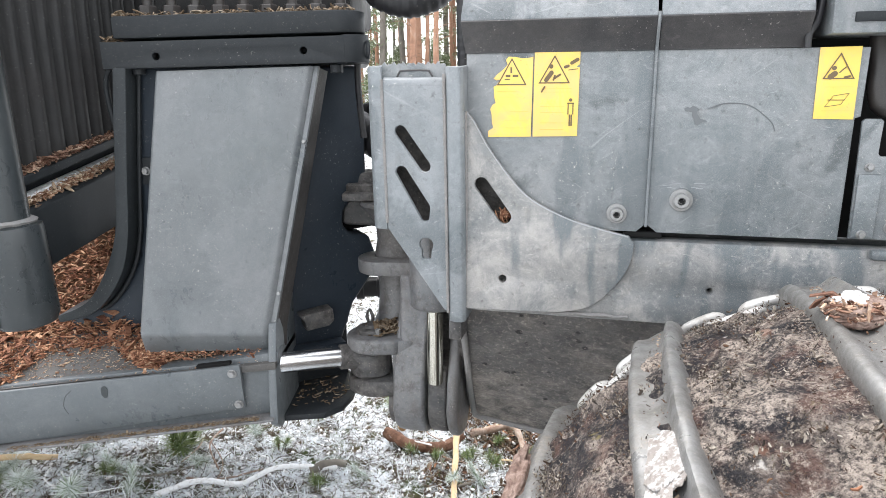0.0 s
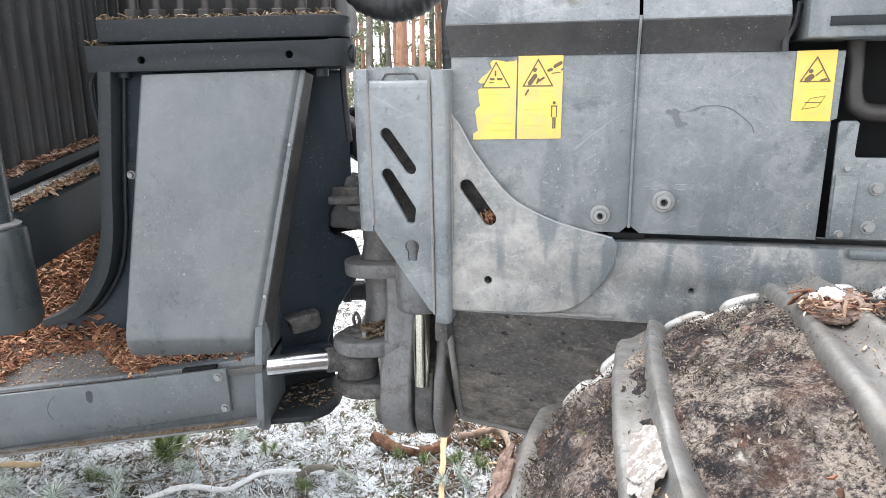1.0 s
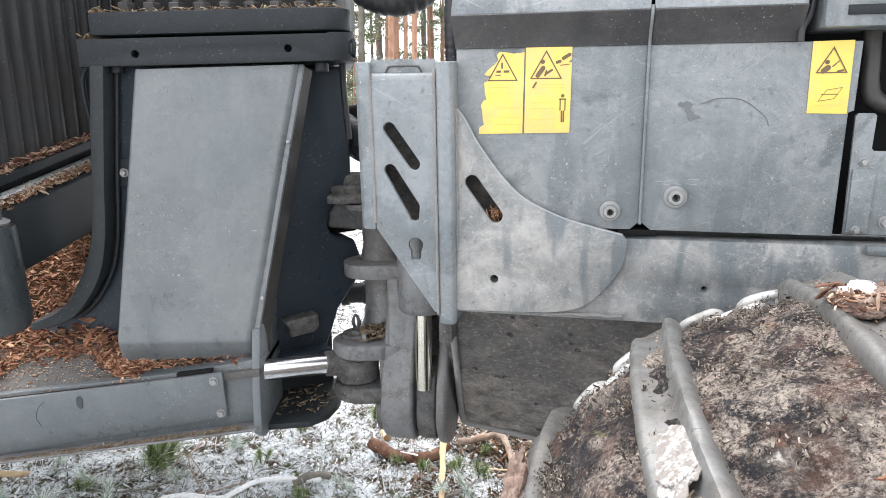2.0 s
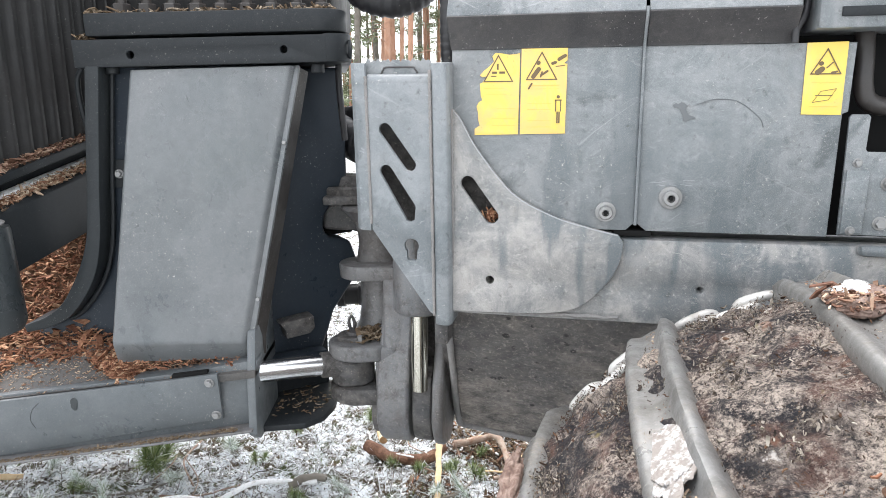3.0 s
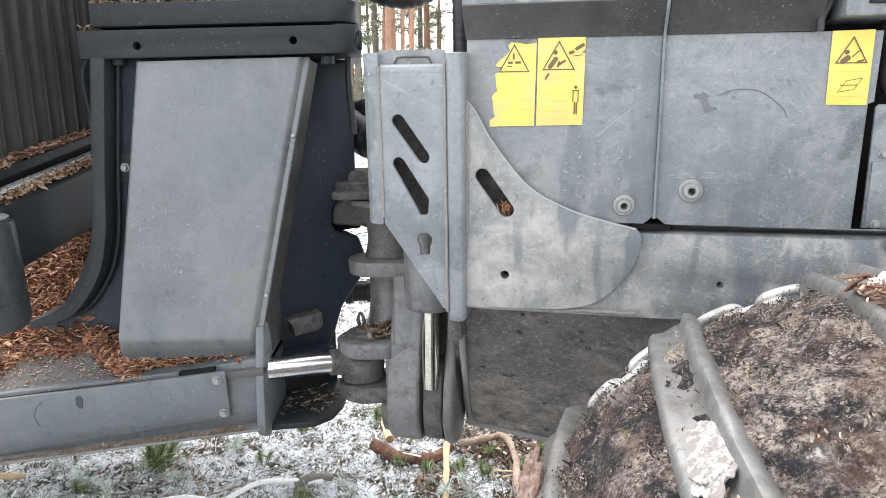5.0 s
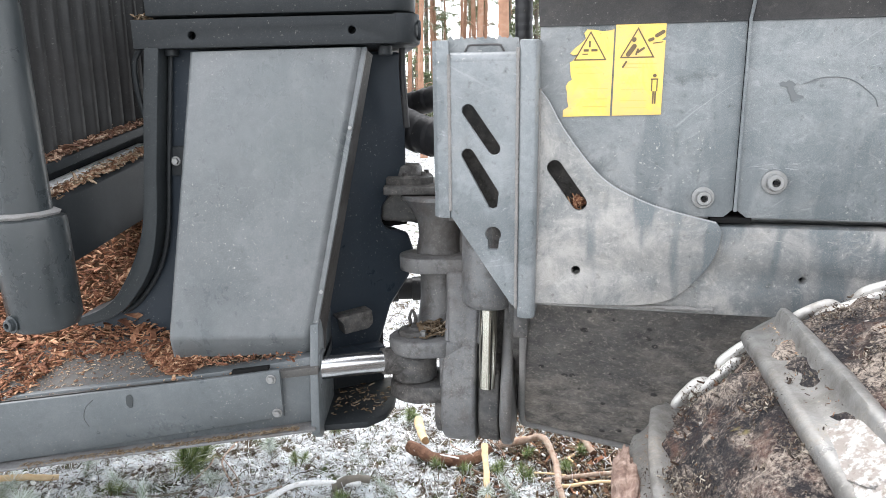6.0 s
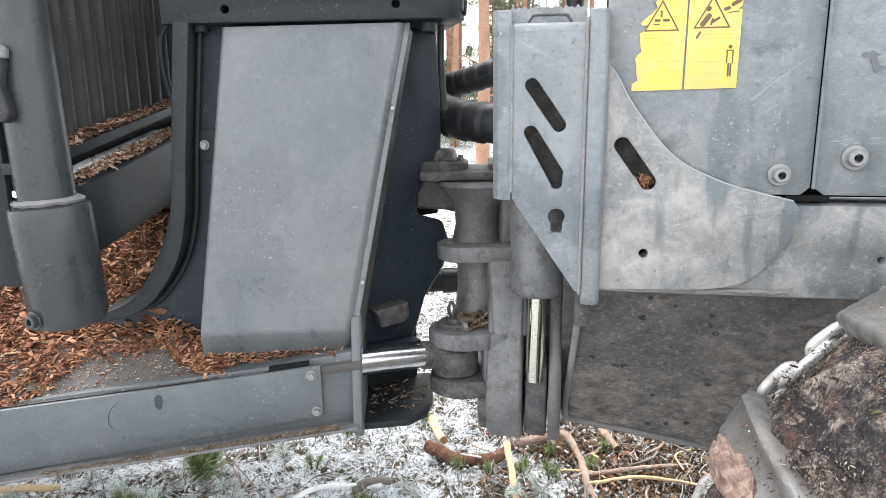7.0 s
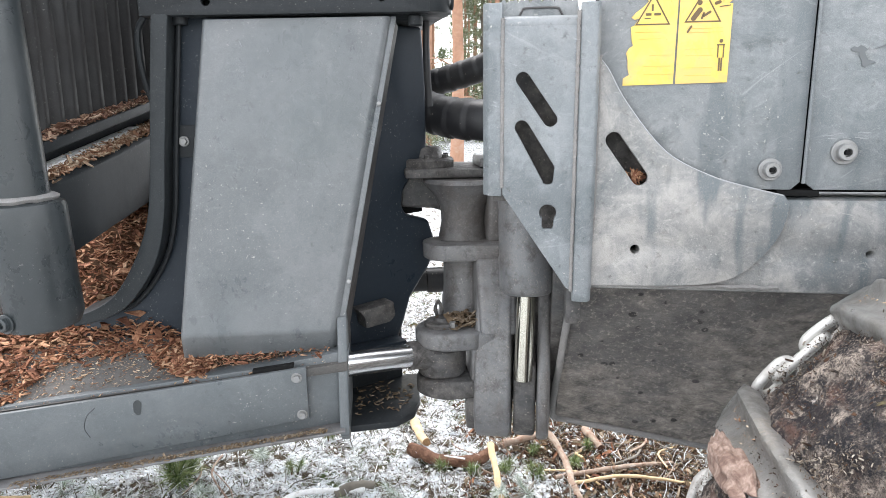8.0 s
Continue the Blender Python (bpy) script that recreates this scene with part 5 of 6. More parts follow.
def build_wheel():
    hub = FR @ Vector((HUB_U, -0.53, HUB_Z))
    f = thing("tracked_wheel", hub, "machine wheel in a steel track packed with bark and mud", "wheel")
    bm = bmesh.new()
    ns = [-0.86 + 0.632 * i / 70 for i in range(71)]
    turn = 420
    rows = []
    for i in range(turn):
        phi = 2 * math.pi * i / turn
        row = []
        for n in ns:
            p = Vector((math.sin(phi) * 0.68, n, math.cos(phi) * 0.68))
            lump = 0.018 * noise.noise(p * 9) + 0.012 * noise.noise(p * 24) + 0.005 * noise.noise(p * 60) + 0.0025 * noise.noise(p * 130)
            row.append(bm.verts.new(on_track(phi, n, 0.676 + lump - 0.012 * max(0, (n + 0.29) / 0.08) ** 2)))
        rows.append(row)
    for i in range(turn):
        a, b = rows[i], rows[(i + 1) % turn]
        for j in range(len(ns) - 1):
            bm.faces.new((a[j], a[j + 1], b[j + 1], b[j]))
    part("debris_layer", bm, MUD, f, "bark, moss and mud packed on the tyre", 180)
    part("tyre", lathe([(0, 0.35), (0.02, 0.54), (0.08, 0.6), (0.3, 0.63), (0.52, 0.6), (0.6, 0.54), (0.62, 0.35)], FR @ Vector((HUB_U, -0.84, HUB_Z)), FR @ Vector((HUB_U, -0.2, HUB_Z)), 64), RUBBER, f)
    part("rim", lathe([(0, 0.2), (0.01, 0.34), (0.5, 0.34), (0.51, 0.2)], FR @ Vector((HUB_U, -0.79, HUB_Z)), FR @ Vector((HUB_U, -0.2, HUB_Z)), 48), REAR_DARK, f)
    gm, ring, rod = grouser_mesh(), link_mesh(0.04, 0.025, 0.0095), link_mesh(0.055, 0.022, 0.009)
    turn_fr = FR.to_3x3().to_4x4()
    base = FR @ Vector((HUB_U, 0, HUB_Z))
    for i in range(15):
        phi = FIRST + i * PITCH
        m = turn_fr @ Matrix.Rotation(-phi, 4, "Y")
        g = new("grouser", gm)
        g.matrix_world = Matrix.Translation(base) @ m
        place(g, f)
        for da, dn, r, me, tilt in ((0.28, -0.17, 0.607, ring, 30), (0.5, -0.178, 0.607, rod, 62), (0.72, -0.17, 0.607, ring, 30),
                                    (0.3, -0.882, 0.606, ring, 30), (0.5, -0.886, 0.602, rod, 62), (0.7, -0.882, 0.606, ring, 30)):
            q = phi - da * PITCH
            o = new("chain_link", me)
            at = FR @ Vector((HUB_U - r * math.sin(q), dn, HUB_Z + r * math.cos(q)))
            o.matrix_world = Matrix.Translation(at) @ turn_fr @ Matrix.Rotation(-q, 4, "Y") @ Matrix.Rotation(radians(tilt), 4, "X")
            place(o, f)
    def clod(sx, sy, sz, seed):
        lump = bmesh.new()
        bmesh.ops.create_icosphere(lump, subdivisions=5, radius=1)
        for v in lump.verts:
            n = 1 + 0.5 * noise.noise(v.co * 1.5 + Vector((seed, 0, 0))) + 0.2 * noise.noise(v.co * 4 + Vector((seed, 0, 0))) + 0.07 * noise.noise(v.co * 10 + Vector((seed, 0, 0))) + 0.04 * noise.noise(v.co * 24)
            v.co = Vector((v.co.x * sx * n, v.co.y * sy * n, v.co.z * sz * n))
        return lump

    def on_bar_at(phi, n, r):
        return FR @ Vector((HUB_U - r * math.sin(phi), n, HUB_Z + r * math.cos(phi)))

    def on_bar(phi):
        return turn_fr @ Matrix.Rotation(-phi, 4, "Y")
    single("snow_lump", moved(clod(0.028, 0.07, 0.0032, 1), Matrix.Translation(on_bar_at(FIRST + radians(0.7), -0.71, CREST - 0.013)) @ on_bar(FIRST)), DIRTY_SNOW, "dirty lump of snow and bark on the track", "snow", angle=180)
    pb = FIRST - PITCH
    at = on_bar_at(pb - radians(0.3), -0.47, CREST)
    single("bark_lump", moved(clod(0.044, 0.045, 0.014, 3), Matrix.Translation(at) @ on_bar(pb)), CLOD, "clump of red-brown bark lying on the track", "bark", angle=180)
    single("snow_lump", moved(clod(0.02, 0.017, 0.011, 8), Matrix.Translation(at + Vector((-0.004, 0.012, 0.014)))), SNOW, "small cap of snow on a bark clump", "snow", angle=180)
    q = FIRST + PITCH * 1.14
    single("mud_lump", moved(clod(0.026, 0.1, 0.016, 7), Matrix.Translation(on_bar_at(q, -0.4, 0.69)) @ on_bar(q)), CLOD, "frosted lump of reddish mud between the track bars", "mud", angle=180)


build_wheel()


# ---------------------------------------------------------------- loose stuff
def stuff(name, verts, faces, material, label, category, parent=None, kind="stuff"):
    me = bpy.data.meshes.new(name)
    me.from_pydata(verts, [], faces)
    me.materials.append(material)
    ob = new(name, me)
    if parent:
        place(ob, parent)
        return tagged(ob, label, kind=kind)
    return tagged(ob, label, category, kind=kind)


def chip(rng, at, long, wide, up):
    """One curled flake of bark: a bent strip with thickness."""
    a, tilt = rng.uniform(0, 2 * math.pi), rng.normal(0, up)
    d = np.array([math.cos(a) * math.cos(tilt), math.sin(a) * math.cos(tilt), math.sin(tilt)])
    s = np.array([-math.sin(a), math.cos(a), rng.normal(0, up)])
    n = np.cross(d, s)
    n /= np.linalg.norm(n)
    curl = rng.uniform(-0.25, 0.25) * long
    at = np.array(at)
    top = [at - d * long / 2 - s * wide / 2, at - d * long / 2 + s * wide / 2 * 0.6, at + n * curl + s * wide / 2, at + n * curl - s * wide / 2, at + d * long / 2 + s * wide * 0.4, at + d * long / 2 - s * wide * 0.2]
    t = n * min(wide, 0.004) * 0.6
    return [tuple(p) for p in top] + [tuple(p - t) for p in top], [(0, 1, 2, 3), (3, 2, 4, 5), (7, 6, 9, 8), (8, 9, 11, 10), (0, 3, 9, 6), (3, 5, 11, 9), (1, 7, 8, 2), (2, 8, 10, 4)]


def chip_bed(name, count, spot, size, material, label, seed, up=0.35):
    rng = np.random.default_rng(seed)
    vs, fs = [], []
    for _ in range(count):
        long = size * rng.lognormal(0, 0.5)
        v, f = chip(rng, spot(rng), long, long * rng.uniform(0.1, 0.38), up)
        fs += [tuple(i + len(vs) for i in q) for q in f]
        vs += v
    return stuff(name, vs, fs, material, label, "bark")


def heap_height(x, y):
    front = 1.735 + 0.01 * noise.noise(Vector((x * 9, 0, 3)))
    rise = max(0.0, y - front)
    near = min(1.0, max(0.25, (-0.78 - x) / 0.16))
    return deck_height(x) + near * min(0.9 * rise, 0.3 + 0.25 * rise) + 0.012 * noise.noise(Vector((x * 14, y * 14, 1)))


def build_bark():
    bm = bmesh.new()
    xs = [-2.2 + 0.03 * i for i in range(50)]
    ys = [1.735 + 0.025 * i for i in range(38)]
    grid = [[bm.verts.new((x, y, heap_height(x, y) - 0.012 - 0.03 * max(0, 1.83 - y) / 0.1)) for x in xs] for y in ys]
    for a, b in zip(grid, grid[1:]):
        for i in range(len(xs) - 1):
            bm.faces.new((a[i], a[i + 1], b[i + 1], b[i]))
    single("bark_heap", bm, CRUMB, "heap of damp brown bark on the frame deck", "bark", kind="stuff", angle=180)

    def heap(rng):
        x = rng.uniform(-2.1, -0.77)
        edge = 1.795 + 0.035 * noise.noise(Vector((x * 7, 2, 0))) - 0.07 * max(0, min(1, (x + 0.93) / 0.12)) - 0.09 * max(0, min(1, (-1.12 - x) / 0.15))
        y = edge + 0.7 * rng.power(0.7) - 0.02 * rng.random() ** 3
        if x > -0.86:
            y = edge + (1.845 - edge) * rng.random()
        y = max(y, 1.712)
        slope = deck_height(x) + 0.004 + min(1.0, max(0.2, (-0.76 - x) / 0.16)) * 0.85 * max(0, y - 1.72)
        return (x, y, max(heap_height(x, y), slope) + rng.uniform(-0.003, 0.008))
    chip_bed("bark_chips", 19000, heap, 0.0155, CHIPS, "orange-brown bark chips heaped on the deck", 1)

    def big(rng):
        x, y = rng.uniform(-1.5, -0.85), rng.uniform(1.78, 1.9)
        slope = deck_height(x) + 0.006 + min(1.0, max(0.2, (-0.76 - x) / 0.16)) * 0.85 * max(0, y - 1.72)
        return (x, y, max(heap_height(x, y), slope) + 0.008)
    chip_bed("bark_flakes", 170, big, 0.026, CHIPS, "large orange bark flakes on the heap", 2, 0.2)

    def deck(rng):
        x = rng.uniform(-1.6, -0.5)
        y = 1.70 + 0.11 * rng.power(1.5)
        return (x, y, deck_height(x) + 0.006 + min(1.0, max(0.2, (-0.76 - x) / 0.16)) * 0.85 * max(0, y - 1.72))
    chip_bed("deck_crumbs", 4200, deck, 0.0042, STRAW, "fine bark crumbs strewn on the deck", 3, 0.15)

    def foot(rng):
        x = -0.83 + 0.34 * rng.power(0.35)
        return (x, 1.69 + 0.025 * rng.random(), 0.738 + 0.02 * rng.random() + 0.03 * (x + 0.8))
    chip_bed("panel_crumbs", 420, foot, 0.0065, CHIPS, "bark crumbs along the foot of the panel", 4)

    def cap(rng):
        x = rng.uniform(-0.83, -0.22)
        return (x, 1.80 + 0.12 * rng.random(), 1.628 + 0.019 * (x + 0.5) + 0.008 * rng.random())
    chip_bed("cap_litter", 420, cap, 0.012, LITTER, "needles and bark litter on the frame cap", 5)

    def corner(rng):
        return (-0.845 + rng.normal(0, 0.01), 1.80 + 0.03 * rng.random(), 1.56 + 0.012 * rng.random())
    chip_bed("cap_litter", 60, corner, 0.012, LITTER, "needles caught on the frame corner", 6)

    def ledge_a(rng):
        u = rng.uniform(-0.25, 0.9)
        return tuple(GR @ Vector((u, 0.016 + 0.05 * rng.random(), 1.257 + 0.012 * rng.random() * (1.2 + noise.noise(Vector((u * 11, 0, 5)))))))
    chip_bed("ledge_bark", 2600, ledge_a, 0.0115, REDDISH, "bark chips on the upper ledge", 7)

    def ledge_b(rng):
        u = rng.uniform(-0.25, 0.9)
        return tuple(GR @ Vector((u, 0.002 + 0.05 * rng.random() ** 1.5, 1.182 + 0.016 * rng.random())))
    chip_bed("ledge_bark", 2600, ledge_b, 0.012, STRAW, "pale bark chips on the lower ledge", 8)

    def rail(rng):
        x = rng.uniform(-1.7, -0.5)
        return (x, 1.665 + 0.018 * rng.random(), 0.5845 + 0.132 * (x + 0.46) + 0.004 * rng.random() + (-0.004 if x < -1.2 else 0.0))
    chip_bed("rail_crumbs", 3600, rail, 0.004, LITTER, "bark crumbs along the lower beam rail", 9)

    def shelf(rng):
        return (rng.uniform(-0.44, -0.29), rng.uniform(1.80, 2.0), 0.556)
    chip_bed("shelf_crumbs", 90, shelf, 0.012, LITTER, "bark crumbs on the drip shelf", 10, 0.1)

    def clevis(rng):
        return (-0.16 + rng.normal(0, 0.022), 1.88 + rng.normal(0, 0.025), 0.756 + 0.02 * rng.random())
    chip_bed("joint_litter", 160, clevis, 0.02, LITTER, "dry needles lying on the joint", 11, 0.4)

    def slots(rng):
        return tuple(FR @ Vector((0.0 + rng.normal(0, 0.006), 0.02 + 0.012 * rng.random(), 1.152 + 0.016 * rng.random())))
    chip_bed("slot_crumbs", 60, slots, 0.014, CHIPS, "bark caught in the plate slot", 12, 0.5)


build_bark()


def build_wheel_debris():
    def spot(rng):
        phi = rng.uniform(radians(-35), radians(95))
        n = rng.uniform(-0.86, -0.2)
        return tuple(on_track(phi, n, 0.682 + rng.uniform(-0.008, 0.01)))
    chip_bed("track_debris", 9000, spot, 0.0026, CRUMB, "dark bark crumbs packed on the tracked wheel", 14, 0.6)

    def pale(rng):
        while True:
            phi, n = rng.uniform(radians(-35), radians(95)), rng.uniform(-0.86, -0.2)
            if noise.noise(Vector((phi * 9, n * 13, 2))) + 0.5 * noise.noise(Vector((phi * 30, n * 40, 6))) > rng.uniform(0.1, 0.55):
                return tuple(on_track(phi, n, 0.683 + rng.uniform(-0.008, 0.012)))
    chip_bed("track_debris", 11000, pale, 0.0032, FIBRE, "pale grass and moss caught on the tracked wheel", 15, 0.8)
    chip_bed("track_debris", 8, spot, 0.016, CHIPS, "larger bark flakes caught on the tracked wheel", 16, 0.3)

    def valley(rng):
        phi = FIRST + rng.integers(-1, 3) * PITCH + rng.normal(0, 0.012)
        n = -0.53 + 0.31 * rng.choice((-1, 1)) * rng.power(1.6)
        return tuple(FR @ Vector((HUB_U - (r := CREST - 0.013 - bar_fall(n) + 0.003 * rng.random()) * math.sin(phi), n, HUB_Z + r * math.cos(phi))))
    chip_bed("track_grit", 500, valley, 0.003, STRAW, "pale crumbs lying in the hollow track bars", 18, 0.4)

    def edge(rng):
        phi = rng.uniform(radians(-35), radians(95))
        return tuple(on_track(phi, rng.uniform(-0.27, -0.2), 0.675 + rng.uniform(-0.03, 0.006)))
    chip_bed("track_debris", 1100, edge, 0.004, FIBRE, "dry moss tangled in the track links", 17, 0.8)

    pb = FIRST - PITCH - radians(0.3)
    clump = FR @ Vector((HUB_U - CREST * math.sin(pb), -0.47, HUB_Z + CREST * math.cos(pb)))

    def over_clump(rng):
        return tuple(clump + Vector((rng.normal(0, 0.022), rng.normal(0, 0.022), 0.012 + rng.uniform(-0.012, 0.004))))
    chip_bed("bark_shreds", 420, over_clump, 0.011, REDDISH, "torn bark shreds on the clump upon the track", 71, 0.5)


build_wheel_debris()


def build_undergrowth():
    rng = np.random.default_rng(21)
    vs, fs = [], []
    for _ in range(32000):
        x, y = rng.uniform(-2.6, 1.6), 1.9 + 3.0 * rng.power(0.8)
        z = ground_height(x, y) + rng.uniform(-0.005, 0.012)
        a, rise = rng.uniform(0, 2 * math.pi), rng.uniform(0.0, 0.9)
        long, r = rng.uniform(0.02, 0.08), rng.uniform(0.0007, 0.0026)
        d = np.array([math.cos(a) * math.cos(rise), math.sin(a) * math.cos(rise), math.sin(rise)])
        p = np.array([x, y, z])
        base = len(vs)
        for k in range(4):
            for j in range(3):
                o = 2.094 * j + a
                vs.append(tuple(p + r * (1 - 0.2 * k) * np.array([math.cos(o), math.sin(o), math.cos(o * 2)])))
            p = p + d * long / 3
            d = d + rng.normal(0, 0.3, 3)
            d /= np.linalg.norm(d)
        for k in range(3):
            for j in range(3):
                q = (j + 1) % 3
                fs.append((base + 3 * k + j, base + 3 * k + q, base + 3 * k + 3 + q, base + 3 * k + 3 + j))
    stuff("heather_twigs", vs, fs, FROST, "frosted heather twigs covering the forest floor", "heather")
    vs, fs = [], []
    for _ in range(100000):
        x, y = rng.uniform(-2.6, 1.6), 1.9 + 3.6 * rng.power(0.75)
        z = ground_height(x, y) + rng.uniform(0.0, 0.03) + 0.03 * max(0, noise.noise(Vector((x * 9, y * 9, 7))))
        s = rng.uniform(0.002, 0.0075)
        d, e = rng.normal(0, 1, 3), rng.normal(0, 1, 3)
        d, e = d / np.linalg.norm(d), e / np.linalg.norm(e)
        p = np.array([x, y, z])
        b = len(vs)
        vs += [tuple(p - d * s), tuple(p + e * s * 0.45), tuple(p + d * s), tuple(p - e * s * 0.45 + d * s * 0.3)]
        fs.append((b, b + 1, b + 2, b + 3))
    stuff("heather_leaves", vs, fs, MOSS, "small green and frosted leaves of heather", "heather")
    bm = bmesh.new()
    for _ in range(9000):
        x, y = rng.uniform(-2.8, 1.8), 1.9 + 5.5 * rng.power(0.8)
        if noise.noise(Vector((x * 1.6, y * 1.6, 4))) < -0.3 + 0.7 * min(1, max(0, (x + 0.15) / 0.4)) * min(1, max(0, 3.6 - y)):
            continue
        m = Matrix.Translation((x, y, ground_height(x, y) + rng.uniform(0.004, 0.028))) @ Matrix.Rotation(rng.uniform(0, 6.28), 4, "Z") @ Matrix.Diagonal((rng.uniform(0.004, 0.015), rng.uniform(0.003, 0.009), rng.uniform(0.003, 0.007), 1))
        bmesh.ops.create_icosphere(bm, subdivisions=1, radius=1, matrix=m)
    rough_up(bm, 0.006, 45)
    single("snow_clumps", bm, SNOW, "thin patches of snow on the heather", "snow", kind="stuff", angle=180)


build_undergrowth()


def build_litter():
    """Brown bark and needles churned up beside the wheel."""
    def churned(rng):
        while True:
            x, y = rng.uniform(-0.1, 1.2), rng.uniform(1.9, 3.3)
            if noise.noise(Vector((x * 4, y * 4, 11))) + 0.9 * min(1, (x + 0.1) / 0.5) > rng.uniform(0.1, 0.9):
                return (x, y, ground_height(x, y) + rng.uniform(0.0, 0.03))
    chip_bed("bark_litter", 10000, churned, 0.015, LITTER, "brown bark and needle litter on the forest floor", 61, 0.5)
    chip_bed("bark_litter", 9000, churned, 0.016, CRUMB, "dark damp bark pieces on the forest floor", 62, 0.5)
    chip_bed("bark_litter", 900, churned, 0.022, CHIPS, "orange-brown bark flakes on the forest floor", 63, 0.4)


build_litter()


def tuft(count, long, spread, seed, material=NEEDLE):
    """Long paired needles round a short upright shoot."""
    rng = np.random.default_rng(seed)
    vs, fs = [], []
    for i in range(count):
        h = rng.uniform(0.0, 0.7) * long
        a, rise = rng.uniform(0, 2 * math.pi), rng.uniform(spread, 1.45)
        d = np.array([math.cos(a) * math.cos(rise), math.sin(a) * math.cos(rise), math.sin(rise)])
        s = np.array([-math.sin(a), math.cos(a), 0]) * 0.0011
        p = np.array([0, 0, h])
        q = p + d * long * rng.uniform(0.5, 1)
        b = len(vs)
        vs += [tuple(p - s), tuple(p + s), tuple((p + q) / 2 + s + np.array([0, 0, 0.004])), tuple((p + q) / 2 - s + np.array([0, 0, 0.004])), tuple(q)]
        fs += [(b, b + 1, b + 2, b + 3), (b + 3, b + 2, b + 4)]
    me = bpy.data.meshes.new("needles")
    me.from_pydata(vs, [], fs)
    me.materials.append(material)
    return me


def build_seedlings():
    meshes = [tuft(150, 0.085, 0.1, 31), tuft(190, 0.08, -0.4, 32)]
    random.seed(12)
    spots = [(-1.15, 2.56, 1.9), (-1.12, 2.6, 1.6), (-1.75, 2.3, 1.1), (-1.35, 2.38, 0.8), (-0.28, 2.98, 1.0), (-0.72, 2.6, 0.8), (-0.52, 2.36, 0.8),
             (0.08, 2.52, 0.8), (0.17, 2.45, 0.9), (0.2, 2.62, 0.7), (-0.05, 2.5, 0.7), (0.35, 2.5, 0.8), (-0.16, 2.56, 0.7), (-0.6, 2.85, 0.7), (0.42, 2.6, 0.7)]
    for i, (x, y, s) in enumerate(spots):
        s *= 0.75
        f = thing("pine_seedling", (x, y, ground_height(x, y)), "small green pine seedling in the frosty heather", "seedling", "pine seedlings")
        part("stem", tube([(x, y, ground_height(x, y) - 0.01), (x + 0.004, y, ground_height(x, y) + 0.05 * s)], 0.003, 6), BRANCH, f)
        for k in range(2):
            o = new("needles", meshes[(i + k) % 2])
            o.matrix_world = Matrix.Translation((x + 0.02 * k, y + 0.01 * k, ground_height(x, y) + 0.02 * s * (1 - k))) @ Matrix.Rotation(random.uniform(0, 6), 4, "Z") @ Matrix.Rotation(random.uniform(-0.5, 0.5), 4, "X") @ Matrix.Diagonal((s, s, s, 1))
            place(o, f)


build_seedlings()


def build_sprays():
    """Cut pine tips lying flat, their needles white with frost."""
    meshes = [tuft(170, 0.1, -0.3, 41, FROSTED_NEEDLE), tuft(140, 0.08, -0.5, 42, FROSTED_NEEDLE)]
    rng = random.Random(6)
    for i, (x, y, s) in enumerate(((-1.62, 2.34, 1.2), (-1.42, 2.28, 1.3), (-1.28, 2.42, 1.0), (-1.5, 2.5, 1.0), (-1.82, 2.42, 1.2), (-0.98, 2.5, 0.9), (-0.3, 2.36, 0.8), (0.02, 2.36, 0.8), (0.14, 2.28, 0.9), (-0.85, 2.75, 0.9), (-1.2, 2.25, 1.1))):
        s *= 0.65
        z = ground_height(x, y)
        f = thing("pine_spray", (x, y, z), "frosted pine spray lying on the heather", "branch", "pine sprays")
        a = rng.uniform(0, 6.28)
        part("stem", tube([(x, y, z + 0.01), (x + 0.1 * s * math.cos(a), y + 0.1 * s * math.sin(a), z + 0.045)], 0.003, 6), BRANCH, f)
        for k in range(3):
            o = new("needles", meshes[(i + k) % 2])
            o.matrix_world = Matrix.Translation((x + 0.045 * k * s * math.cos(a), y + 0.045 * k * s * math.sin(a), z + 0.012 + 0.012 * k)) @ Matrix.Rotation(a, 4, "Z") @ Matrix.Rotation(1.0 - 0.2 * k, 4, "Y") @ Matrix.Diagonal((s, s, s, 1))
            place(o, f)


build_sprays()


def fallen(name, pts, r, material, label, category, knots=0):
    path = smooth_path([(x, y, ground_height(x, y) + h) for x, y, h in pts], 10)
    bm = tube(path, lambda t: r * (1 - 0.25 * t), 14)
    single(name, rough_up(rough_up(bm, r * 0.3, 22), r * 0.16, 90), material, label, category)


